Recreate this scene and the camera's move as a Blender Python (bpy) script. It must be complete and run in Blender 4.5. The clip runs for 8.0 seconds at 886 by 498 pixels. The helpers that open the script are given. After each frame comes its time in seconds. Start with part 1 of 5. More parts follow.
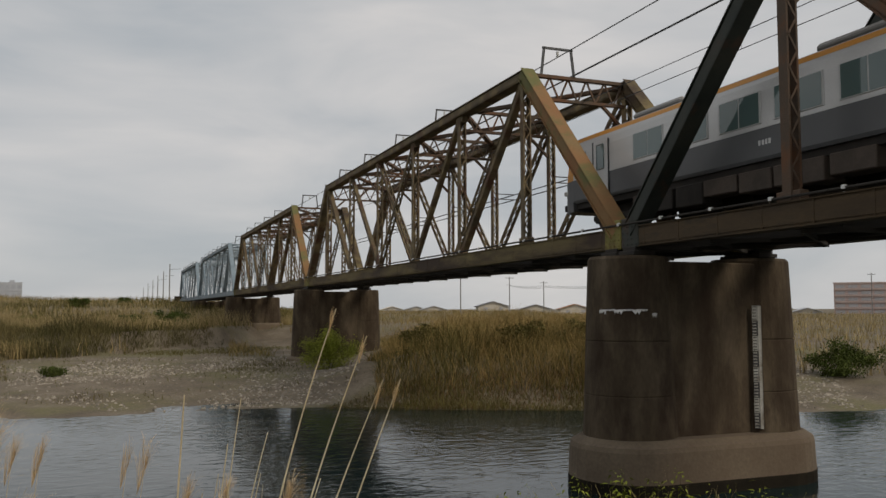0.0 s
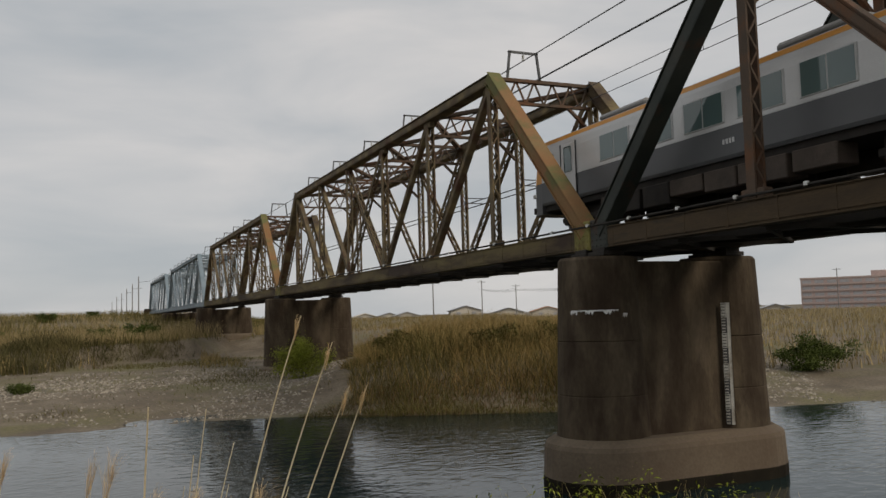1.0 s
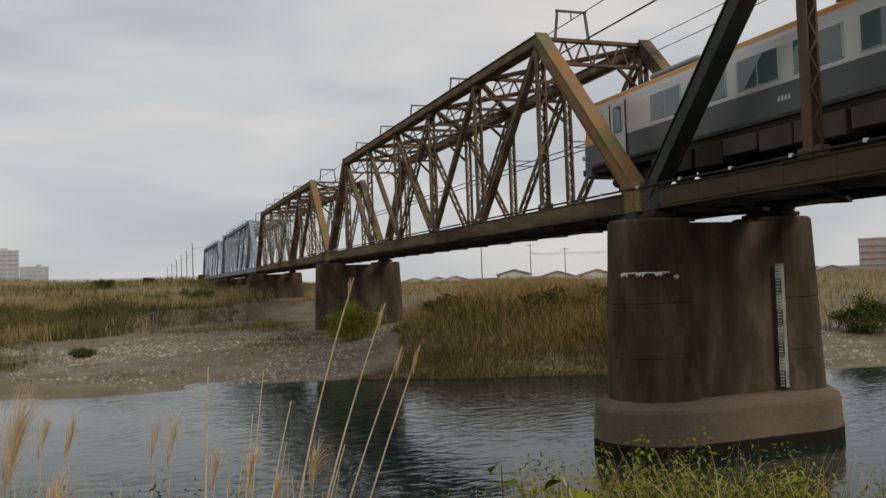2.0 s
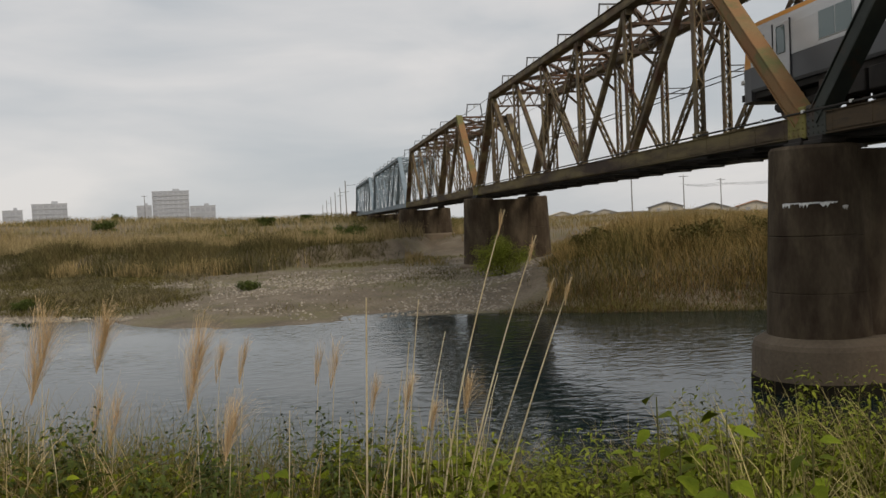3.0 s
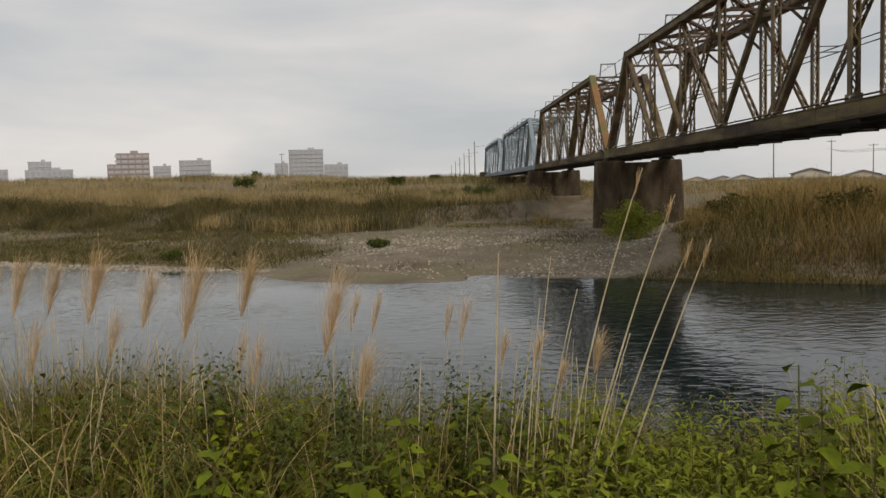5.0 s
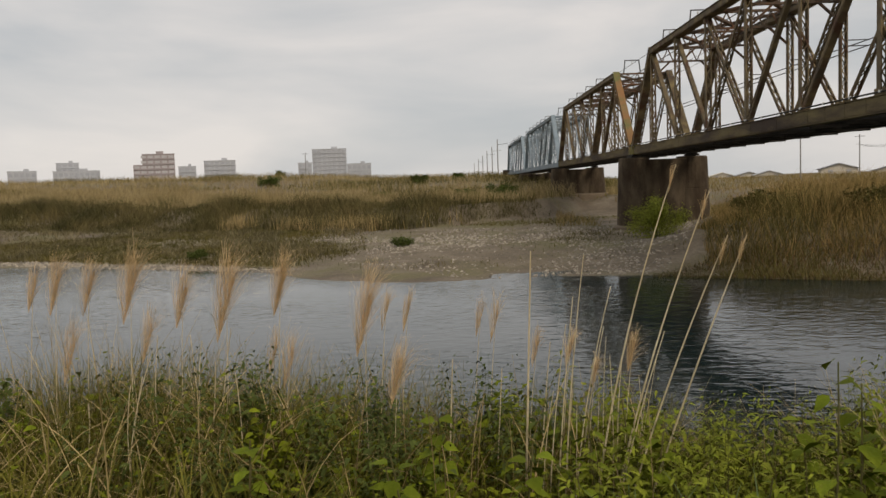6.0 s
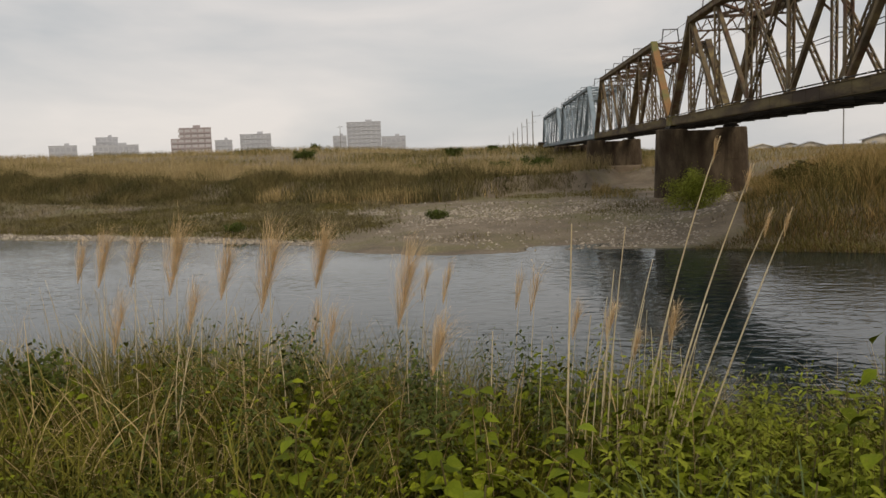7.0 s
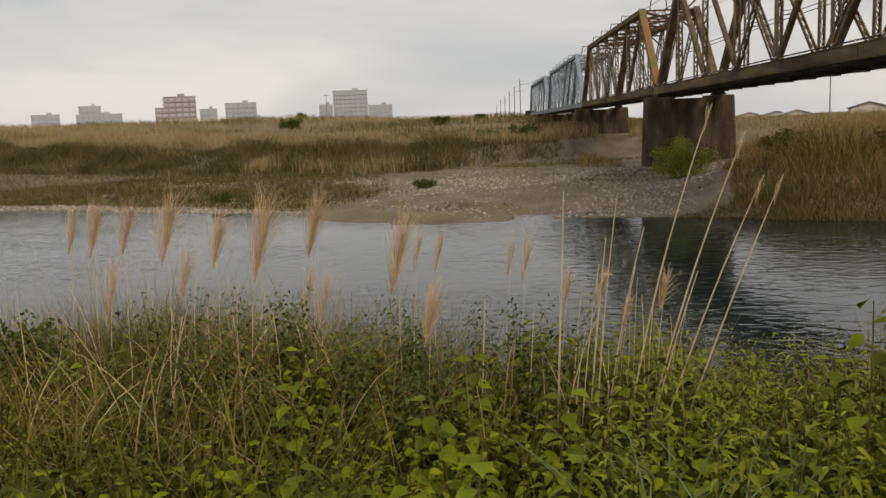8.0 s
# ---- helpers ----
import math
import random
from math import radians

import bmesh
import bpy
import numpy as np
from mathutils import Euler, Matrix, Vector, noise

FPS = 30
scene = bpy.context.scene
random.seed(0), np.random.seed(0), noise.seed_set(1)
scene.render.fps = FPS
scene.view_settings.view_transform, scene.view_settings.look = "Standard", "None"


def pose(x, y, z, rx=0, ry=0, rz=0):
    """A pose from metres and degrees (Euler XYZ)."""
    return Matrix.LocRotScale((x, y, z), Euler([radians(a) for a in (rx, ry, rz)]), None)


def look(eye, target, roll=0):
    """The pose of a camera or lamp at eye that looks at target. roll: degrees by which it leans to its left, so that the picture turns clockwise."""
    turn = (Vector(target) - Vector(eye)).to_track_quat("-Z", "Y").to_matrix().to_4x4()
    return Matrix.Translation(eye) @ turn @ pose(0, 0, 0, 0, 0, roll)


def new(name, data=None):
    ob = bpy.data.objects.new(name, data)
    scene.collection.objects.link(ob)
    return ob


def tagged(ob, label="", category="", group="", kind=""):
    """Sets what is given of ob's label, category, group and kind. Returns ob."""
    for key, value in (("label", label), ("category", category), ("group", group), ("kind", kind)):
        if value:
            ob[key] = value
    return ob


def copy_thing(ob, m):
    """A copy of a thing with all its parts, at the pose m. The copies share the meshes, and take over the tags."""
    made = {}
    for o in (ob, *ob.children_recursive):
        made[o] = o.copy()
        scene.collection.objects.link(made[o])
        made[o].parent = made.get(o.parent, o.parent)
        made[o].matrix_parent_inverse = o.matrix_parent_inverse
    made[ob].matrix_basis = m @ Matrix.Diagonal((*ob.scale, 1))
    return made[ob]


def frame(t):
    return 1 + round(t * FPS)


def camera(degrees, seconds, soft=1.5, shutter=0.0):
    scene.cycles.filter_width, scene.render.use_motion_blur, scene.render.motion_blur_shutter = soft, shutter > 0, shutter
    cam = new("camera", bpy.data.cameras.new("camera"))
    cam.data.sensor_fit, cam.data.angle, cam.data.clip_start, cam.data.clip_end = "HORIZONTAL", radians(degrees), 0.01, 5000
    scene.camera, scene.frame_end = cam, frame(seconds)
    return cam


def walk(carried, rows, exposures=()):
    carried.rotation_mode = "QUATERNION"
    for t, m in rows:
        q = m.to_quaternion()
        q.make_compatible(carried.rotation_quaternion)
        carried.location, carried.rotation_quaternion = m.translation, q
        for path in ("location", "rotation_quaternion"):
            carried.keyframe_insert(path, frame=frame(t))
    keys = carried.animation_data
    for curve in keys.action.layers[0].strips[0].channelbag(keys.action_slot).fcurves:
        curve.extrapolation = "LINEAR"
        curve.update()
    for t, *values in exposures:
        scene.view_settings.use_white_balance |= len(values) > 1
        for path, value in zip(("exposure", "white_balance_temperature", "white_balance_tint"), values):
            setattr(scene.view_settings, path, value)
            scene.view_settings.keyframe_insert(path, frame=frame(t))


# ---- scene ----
# ---- camera ----
EYE = Vector((0.0, 0.0, 5.6))


def aimed(yaw, pitch, roll, dx=0.0, dz=0.0, dy=0.0):
    """Pose near the standing point: yaw to the left of the bridge axis, pitch up, roll to the right, in degrees."""
    a, b = radians(yaw), radians(pitch)
    way = Vector((-math.sin(a) * math.cos(b), math.cos(a) * math.cos(b), math.sin(b)))
    eye = EYE + Vector((dx, dy, dz))
    return look(eye, eye + way * 10, -roll)


cam = camera(55.4, 8.0, soft=1.5)
walk(cam, [
    (0.0, aimed(-21.08, 4.05, 0.09, 0.135, 0.056, 0.07)),
    (0.2, aimed(-21.26, 4.55, 0.75, 0.150, 0.054, 0.07)),
    (0.5, aimed(-22.65, 6.02, 1.79, 0.167, 0.052, 0.07)),
    (1.0, aimed(-23.02, 4.38, 1.63, 0.170, 0.047, 0.06)),
    (2.5, aimed(-15.10, 0.43, 2.57, 0.141, 0.030, 0.05)),
    (3.0, aimed(-9.52, -2.00, 2.66, 0.135, 0.024, 0.05)),
    (3.5, aimed(-6.38, -2.76, 1.46, 0.128, 0.016, 0.05)),
    (4.0, aimed(-2.70, -2.70, 1.79, 0.124, 0.008, 0.05)),
    (4.5, aimed(-2.50, -4.51, 1.82, 0.115, 0.000, 0.04)),
    (5.0, aimed(-0.83, -4.28, 1.56, 0.102, -0.002, 0.04)),
    (5.2, aimed(0.13, -4.08, 1.85, 0.093, -0.002, 0.04)),
    (6.5, aimed(1.37, -4.96, 2.06, 0.040, -0.001, 0.03)),
    (7.0, aimed(3.17, -6.11, 2.20, 0.026, 0.001, 0.02)),
    (7.5, aimed(2.54, -7.70, 3.25, 0.013, 0.002, 0.01)),
    (8.0, aimed(2.39, -8.23, 2.30)),
], exposures=[(0.0, -0.06, 7100, 12), (1.2, -0.04, 7100, 12), (2.5, 0.12, 7100, 12), (5.0, 0.14, 7300, 13), (8.0, 0.22, 7500, 14)])

# ---- sky and sun: a bright overcast evening ----
SUN_EL, SUN_AZ = 38.0, 150.0
world = bpy.data.worlds.new("sky")
scene.world = world
world.use_nodes = True
wn, wl = world.node_tree.nodes, world.node_tree.links
wn.clear()
w_out = wn.new("ShaderNodeOutputWorld")
w_sky = wn.new("ShaderNodeTexSky")
w_sky.sky_type, w_sky.sun_disc = "NISHITA", False
w_sky.sun_elevation, w_sky.sun_rotation = radians(SUN_EL), radians(SUN_AZ)
w_co = wn.new("ShaderNodeTexCoord")
w_map = wn.new("ShaderNodeMapping")
w_map.inputs["Scale"].default_value = (1.0, 1.0, 3.6)
wl.new(w_co.outputs["Generated"], w_map.inputs["Vector"])
w_noise = wn.new("ShaderNodeTexNoise")
w_noise.inputs["Scale"].default_value = 2.6
w_noise.inputs["Detail"].default_value = 5.0
w_noise.inputs["Roughness"].default_value = 0.5
w_noise.inputs["Distortion"].default_value = 0.35
wl.new(w_map.outputs["Vector"], w_noise.inputs["Vector"])
w_ramp = wn.new("ShaderNodeValToRGB")
w_ramp.color_ramp.elements[0].position, w_ramp.color_ramp.elements[0].color = 0.34, (0.475, 0.54, 0.61, 1)
w_ramp.color_ramp.elements[1].position, w_ramp.color_ramp.elements[1].color = 0.66, (0.72, 0.745, 0.785, 1)
wl.new(w_noise.outputs["Fac"], w_ramp.inputs["Fac"])
w_bg_cloud = wn.new("ShaderNodeBackground")
w_bg_cloud.inputs["Strength"].default_value = 0.92
wl.new(w_ramp.outputs["Color"], w_bg_cloud.inputs["Color"])
w_bg_sky = wn.new("ShaderNodeBackground")
w_bg_sky.inputs["Strength"].default_value = 0.05
wl.new(w_sky.outputs["Color"], w_bg_sky.inputs["Color"])
w_mix = wn.new("ShaderNodeMixShader")
w_mix.inputs["Fac"].default_value = 0.9
wl.new(w_bg_sky.outputs["Background"], w_mix.inputs[1])
wl.new(w_bg_cloud.outputs["Background"], w_mix.inputs[2])
wl.new(w_mix.outputs["Shader"], w_out.inputs["Surface"])

sun_data = bpy.data.lights.new("sun", "SUN")
sun_data.energy, sun_data.angle, sun_data.color = 1.5, radians(20), (1.0, 0.94, 0.84)
sun = new("sun", sun_data)
sa, se = radians(SUN_AZ), radians(SUN_EL)
sun.matrix_world = look((0, 0, 0), (-math.sin(sa) * math.cos(se), -math.cos(sa) * math.cos(se), -math.sin(se)))
sun.location = (0, -40, 60)


# ---- materials ----
def material(name, stops, scale=3.0, rough=0.7, bump=0.3, fine=40.0, metal=0.0, stretch=(1, 1, 1), stain=None, stain_scale=1.0,
             stain_range=(0.5, 0.65), island=0.0, random_ob=0.0, spec=0.5, bump_dist=0.02, subsurface=0.0):
    m = bpy.data.materials.new(name)
    m.use_nodes = True
    n, k = m.node_tree.nodes, m.node_tree.links
    b = n["Principled BSDF"]
    co = n.new("ShaderNodeTexCoord")
    mp = n.new("ShaderNodeMapping")
    mp.inputs["Scale"].default_value = stretch
    k.new(co.outputs["Object"], mp.inputs["Vector"])
    a = n.new("ShaderNodeTexNoise")
    a.inputs["Scale"].default_value, a.inputs["Detail"].default_value = scale, 6
    k.new(mp.outputs["Vector"], a.inputs["Vector"])
    ramp = n.new("ShaderNodeValToRGB")
    e = ramp.color_ramp.elements
    while len(e) < len(stops):
        e.new(0.5)
    for i, c in enumerate(stops):
        e[i].position = 0.3 + 0.4 * i / max(1, len(stops) - 1)
        e[i].color = (*c, 1)
    k.new(a.outputs["Fac"], ramp.inputs["Fac"])
    colour = ramp.outputs["Color"]
    f = n.new("ShaderNodeTexNoise")
    f.inputs["Scale"].default_value, f.inputs["Detail"].default_value = fine, 4
    k.new(mp.outputs["Vector"], f.inputs["Vector"])
    grain = n.new("ShaderNodeMapRange")
    grain.inputs["To Min"].default_value, grain.inputs["To Max"].default_value = 0.7, 1.3
    k.new(f.outputs["Fac"], grain.inputs["Value"])
    mul = n.new("ShaderNodeVectorMath")
    mul.operation = "SCALE"
    k.new(colour, mul.inputs[0])
    k.new(grain.outputs["Result"], mul.inputs["Scale"])
    colour = mul.outputs["Vector"]
    if stain:
        s = n.new("ShaderNodeTexNoise")
        s.inputs["Scale"].default_value, s.inputs["Detail"].default_value = stain_scale, 7
        s.inputs["Roughness"].default_value = 0.65
        k.new(mp.outputs["Vector"], s.inputs["Vector"])
        r = n.new("ShaderNodeMapRange")
        r.inputs["From Min"].default_value, r.inputs["From Max"].default_value = stain_range
        k.new(s.outputs["Fac"], r.inputs["Value"])
        mix = n.new("ShaderNodeMix")
        mix.data_type = "RGBA"
        k.new(r.outputs["Result"], mix.inputs["Factor"])
        k.new(colour, mix.inputs["A"])
        mix.inputs["B"].default_value = (*stain, 1)
        colour = mix.outputs["Result"]
    if island or random_ob:
        if island:
            g = n.new("ShaderNodeNewGeometry")
            src = g.outputs["Random Per Island"]
        else:
            g = n.new("ShaderNodeObjectInfo")
            src = g.outputs["Random"]
        v = n.new("ShaderNodeMapRange")
        amount = island or random_ob
        v.inputs["To Min"].default_value, v.inputs["To Max"].default_value = 1 - amount, 1 + amount
        k.new(src, v.inputs["Value"])
        h = n.new("ShaderNodeVectorMath")
        h.operation = "SCALE"
        k.new(colour, h.inputs[0])
        k.new(v.outputs["Result"], h.inputs["Scale"])
        colour = h.outputs["Vector"]
    k.new(colour, b.inputs["Base Color"])
    b.inputs["Roughness"].default_value, b.inputs["Metallic"].default_value = rough, metal
    b.inputs["Specular IOR Level"].default_value = spec
    if bump:
        bp = n.new("ShaderNodeBump")
        bp.inputs["Strength"].default_value, bp.inputs["Distance"].default_value = bump, bump_dist
        k.new(f.outputs["Fac"], bp.inputs["Height"])
        k.new(bp.outputs["Normal"], b.inputs["Normal"])
    return m


M_OLIVE = material("olive weathered paint", [(0.085, 0.065, 0.038), (0.145, 0.108, 0.058), (0.235, 0.17, 0.078)], 1.2, 0.8, 0.3, 25, stain=(0.1, 0.047, 0.024), stain_scale=0.9)
M_DARK = material("dark green steel paint", [(0.018, 0.024, 0.019), (0.028, 0.034, 0.027), (0.04, 0.04, 0.03)], 1.2, 0.7, 0.3, 25, stain=(0.07, 0.035, 0.02), stain_scale=0.8, stain_range=(0.56, 0.7))
M_RUST = material("rust orange paint", [(0.2, 0.135, 0.055), (0.235, 0.122, 0.046), (0.25, 0.095, 0.038)], 0.5, 0.8, 0.4, 22, stain=(0.13, 0.125, 0.04), stain_scale=0.55, stain_range=(0.5, 0.6))
M_YELLOW = material("lichen yellow paint", [(0.16, 0.14, 0.035), (0.22, 0.19, 0.05), (0.15, 0.12, 0.04)], 1.5, 0.8, 0.4, 22, stain=(0.09, 0.05, 0.02), stain_scale=1.1)
M_CHORD = material("chord paint olive brown", [(0.085, 0.059, 0.03), (0.14, 0.104, 0.045), (0.18, 0.137, 0.055)], 0.9, 0.85, 0.35, 18, stretch=(1, 0.3, 1.5), stain=(0.05, 0.03, 0.018), stain_scale=0.7, stain_range=(0.45, 0.62))
M_CHORD_DARK = material("mottled dark brown steel", [(0.035, 0.023, 0.012), (0.07, 0.044, 0.02), (0.105, 0.068, 0.028)], 0.8, 0.85, 0.35, 18, stretch=(1, 0.35, 1.5), stain=(0.02, 0.016, 0.012), stain_scale=0.8)
M_BROWN = material("brown rusted steel", [(0.07, 0.05, 0.034), (0.09, 0.06, 0.04), (0.12, 0.065, 0.035)], 1.0, 0.8, 0.35, 22, stain=(0.14, 0.06, 0.025), stain_scale=0.8)
M_BLUE = material("pale blue grey steel paint", [(0.16, 0.21, 0.24), (0.21, 0.27, 0.31), (0.27, 0.33, 0.36)], 0.5, 0.6, 0.2, 15, stain=(0.12, 0.13, 0.13), stain_scale=0.5)
M_UNDER = material("very dark steel", [(0.018, 0.015, 0.012), (0.03, 0.024, 0.018)], 1.5, 0.85, 0.3, 20)
M_WOOD = material("weathered sleeper wood", [(0.05, 0.04, 0.03), (0.08, 0.06, 0.045)], 4, 0.9, 0.3, 40, random_ob=0.2)
M_CONC = material("dark stained pier concrete", [(0.048, 0.035, 0.022), (0.08, 0.06, 0.039), (0.125, 0.097, 0.066)], 1.1, 0.95, 0.7, 12, stretch=(1, 1, 0.4), stain=(0.035, 0.023, 0.015), stain_scale=0.8, stain_range=(0.44, 0.66), spec=0.2)
M_BASE = material("pale stained concrete", [(0.105, 0.078, 0.052), (0.14, 0.106, 0.072), (0.185, 0.145, 0.1)], 0.6, 0.92, 0.4, 10, stain=(0.085, 0.055, 0.034), stain_scale=0.3, stain_range=(0.5, 0.75))
M_WET_SHADE = material("black wet and shade tone", [(0.012, 0.01, 0.007), (0.022, 0.018, 0.012)], 1.5, 0.9, 0.3, 20, spec=0.1)


# ---- mesh helpers ----
def part(name, bm, mat, parent=None, label="", smooth=False):
    me = bpy.data.meshes.new(name)
    bmesh.ops.recalc_face_normals(bm, faces=bm.faces[:])
    if smooth:
        for fc in bm.faces:
            fc.smooth = True
    bm.to_mesh(me)
    bm.free()
    me.materials.append(mat)
    ob = new(name, me)
    if parent:
        ob.parent = parent
    if label:
        tagged(ob, label)
    return ob


def thing(name, label, category, at=(0, 0, 0), group="", kind="", turn=0.0):
    ob = new(name)
    ob.matrix_basis = pose(*at, 0, 0, turn)
    return tagged(ob, label, category, group, kind)


def box(bm, c, s, m=None, bevel=0.0):
    r = bmesh.ops.create_cube(bm, size=1.0)
    vs = r["verts"]
    for v in vs:
        v.co = Vector((v.co.x * s[0], v.co.y * s[1], v.co.z * s[2])) + Vector(c)
        if m is not None:
            v.co = m @ v.co
    if bevel:
        es = list({e for v in vs for e in v.link_edges})
        bmesh.ops.bevel(bm, geom=es, offset=bevel, segments=1, affect="EDGES")
    return vs


def along(a, b, side=(1, 0, 0)):
    """Frame with z from a to b and x near side."""
    a, b = Vector(a), Vector(b)
    z = (b - a).normalized()
    x = Vector(side) - z * z.dot(Vector(side))
    x.normalize()
    y = z.cross(x)
    m = Matrix((x, y, z)).transposed().to_4x4()
    m.translation = a
    return m, (b - a).length


def beam(bm, a, b, w, h, side=(1, 0, 0), bevel=0.0):
    """Bar from a to b: w across (along side), h the other way."""
    m, n = along(a, b, side)
    box(bm, (0, 0, n / 2), (w, h, n), m, bevel)


def rod(bm, a, b, r0, r1=None, seg=8):
    m, n = along(a, b, (0.31, 0.77, 0.1))
    bmesh.ops.create_cone(bm, cap_ends=True, segments=seg, radius1=r0, radius2=r0 if r1 is None else r1, depth=n, matrix=m @ Matrix.Translation((0, 0, n / 2)))


def laced(bm, a, b, depth, width, side=(1, 0, 0), t=0.026, step=0.4, flange=0.035, both=True):
    """Built-up member: two flanged channels tied by zigzag lacing bars. depth along side, width the other way."""
    m, n = along(a, b, side)
    for s in (-1, 1):
        box(bm, (0, s * (width / 2 - t / 2), n / 2), (depth, t, n), m)
        for q in (-1, 1):
            box(bm, (q * (depth / 2 - 0.012), s * (width / 2 - t - flange / 2), n / 2), (0.024, flange, n), m)
    k = max(2, int(n / step))
    for q in ((-1, 1) if both else (-1,)):
        for i in range(k):
            z0, z1 = n * i / k, n * (i + 1) / k
            s = 1 if i % 2 else -1
            p0 = m @ Vector((q * (depth / 2 + 0.008), -s * (width / 2 - 0.05), z0))
            p1 = m @ Vector((q * (depth / 2 + 0.008), s * (width / 2 - 0.05), z1))
            beam(bm, p0, p1, 0.016, 0.055, m.to_3x3() @ Vector((1, 0, 0)))


def plated(bm, a, b, w, h, side=(1, 0, 0), lip=0.05):
    """Riveted box member: web box with wider cover plates, w along side, h the other way."""
    m, n = along(a, b, side)
    p, q, r, t, k = (w + lip) / 2, w / 2 + 0.005, (w - 0.06) / 2, 0.034, (h - 0.18) / 2
    half = [(p, -h / 2), (p, -h / 2 + t), (r, -h / 2 + t), (r, -k), (q, -k), (q, k), (r, k), (r, h / 2 - t), (p, h / 2 - t), (p, h / 2)]
    outline = half + [(-x, y) for x, y in reversed(half)]
    loft(bm, [[m @ Vector((x, y, z)) for x, y in outline] for z in (0.0, n)])


def loft(bm, rings, cap=True):
    rows = [[bm.verts.new(p) for p in r] for r in rings]
    n = len(rows[0])
    for a, b in zip(rows, rows[1:]):
        for i in range(n):
            bm.faces.new((a[i], a[(i + 1) % n], b[(i + 1) % n], b[i]))
    if cap:
        bm.faces.new(rows[0])
        bm.faces.new(rows[-1])


# ---- the bridge ----
PANEL, NEAR_X, WIDE = 6.9, 15.66, 4.9
Z_LOW, Z_HIGH = 7.95, 15.2       # centre lines of the chords
RAIL_Z = 8.62


def truss(name, label, panels, mats, group="truss spans"):
    """A through truss span with its near truss on x = 0, from y = 0 on; z is the world's."""
    post_m, chord_m, end_m, low_m, brace_m = mats
    t = thing(name, label, "truss bridge", group=group)
    L = panels * PANEL
    for x, name_x in ((0.0, 0), (WIDE, 1)):
        out = -1 if x == 0 else 1
        bm = bmesh.new()
        plated(bm, (x, -0.25, Z_LOW), (x, L + 0.25, Z_LOW), 0.42, 0.66)
        for i in range(panels * 4):
            box(bm, (x + out * 0.214, (i + 0.5) * PANEL / 4, Z_LOW), (0.02, 0.06, 0.58))
        part("bottom_chord", bm, low_m, t, "olive brown riveted bottom chord")
        bm = bmesh.new()
        plated(bm, (x, PANEL - 0.15, Z_HIGH), (x, L - PANEL + 0.15, Z_HIGH), 0.5, 0.44, lip=0.1)
        part("top_chord", bm, chord_m, t)
        for end in (0, 1):
            y_lo, y_hi = (0.0, PANEL) if end == 0 else (L, L - PANEL)
            bm = bmesh.new()
            plated(bm, (x, y_lo, Z_LOW + 0.2), (x, y_hi, Z_HIGH + 0.15), 0.5, 0.52, lip=0.08)
            part("end_post", bm, (end_m if x == 0 else (low_m if end_m is M_RUST else brace_m)) if end == 0 else chord_m, t, "inclined plated end post")
            bm = bmesh.new()
            s = 1 if end == 0 else -1
            box(bm, (x, y_lo + s * 0.12, Z_LOW + 0.12), (0.5, 0.95, 0.98), bevel=0.03)
            for i in range(4):
                for j in range(5):
                    box(bm, (x + out * 0.262, y_lo + s * 0.12 - 0.36 + i * 0.24, Z_LOW - 0.26 + j * 0.19), (0.03, 0.045, 0.045))
            part("gusset_plate", bm, M_YELLOW if end_m is M_RUST else end_m, t)
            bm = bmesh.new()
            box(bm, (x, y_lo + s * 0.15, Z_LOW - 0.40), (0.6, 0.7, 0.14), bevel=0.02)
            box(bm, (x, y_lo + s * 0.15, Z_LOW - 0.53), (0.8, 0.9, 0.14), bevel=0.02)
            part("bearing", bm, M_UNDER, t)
        for i in range(1, panels):
            y = i * PANEL
            bm = bmesh.new()
            laced(bm, (x, y, Z_LOW + 0.3), (x, y, Z_HIGH - 0.2), 0.3, 0.36, (0, 1, 0))
            part("post", bm, post_m, t, "laced built-up steel post")
            bm = bmesh.new()
            box(bm, (x, y, Z_LOW + 0.42), (0.3, 0.8, 0.34), bevel=0.02)
            part("gusset_plate", bm, post_m, t)
            bm = bmesh.new()
            box(bm, (x, y, Z_HIGH - 0.33), (0.3, 0.75, 0.36), bevel=0.02)
            part("gusset_plate", bm, post_m, t)
        half = panels / 2
        diag = []
        for i in range(1, panels - 1):
            if i + 0.5 < half:
                diag.append((i, i + 1, False))
            elif i + 0.5 > half:
                diag.append((i + 1, i, False))
            else:
                diag += [(i, i + 1, True), (i + 1, i, True)]
        for a, b, cross in diag:
            bm = bmesh.new()
            p0, p1 = (x, a * PANEL, Z_HIGH - 0.15), (x, b * PANEL, Z_LOW + 0.3)
            if cross:
                laced(bm, p0, p1, 0.2, 0.3, (0, 1, 0), step=0.42)
            elif x > 0:
                laced(bm, p0, p1, 0.24, 0.36, (0, 1, 0), step=0.42)
            elif min(a, b) in (1, panels - 2):
                plated(bm, p0, p1, 0.26, 0.36, lip=0.03)
            else:
                plated(bm, p0, p1, 0.22, 0.28, lip=0.02)
            part("diagonal", bm, post_m, t)
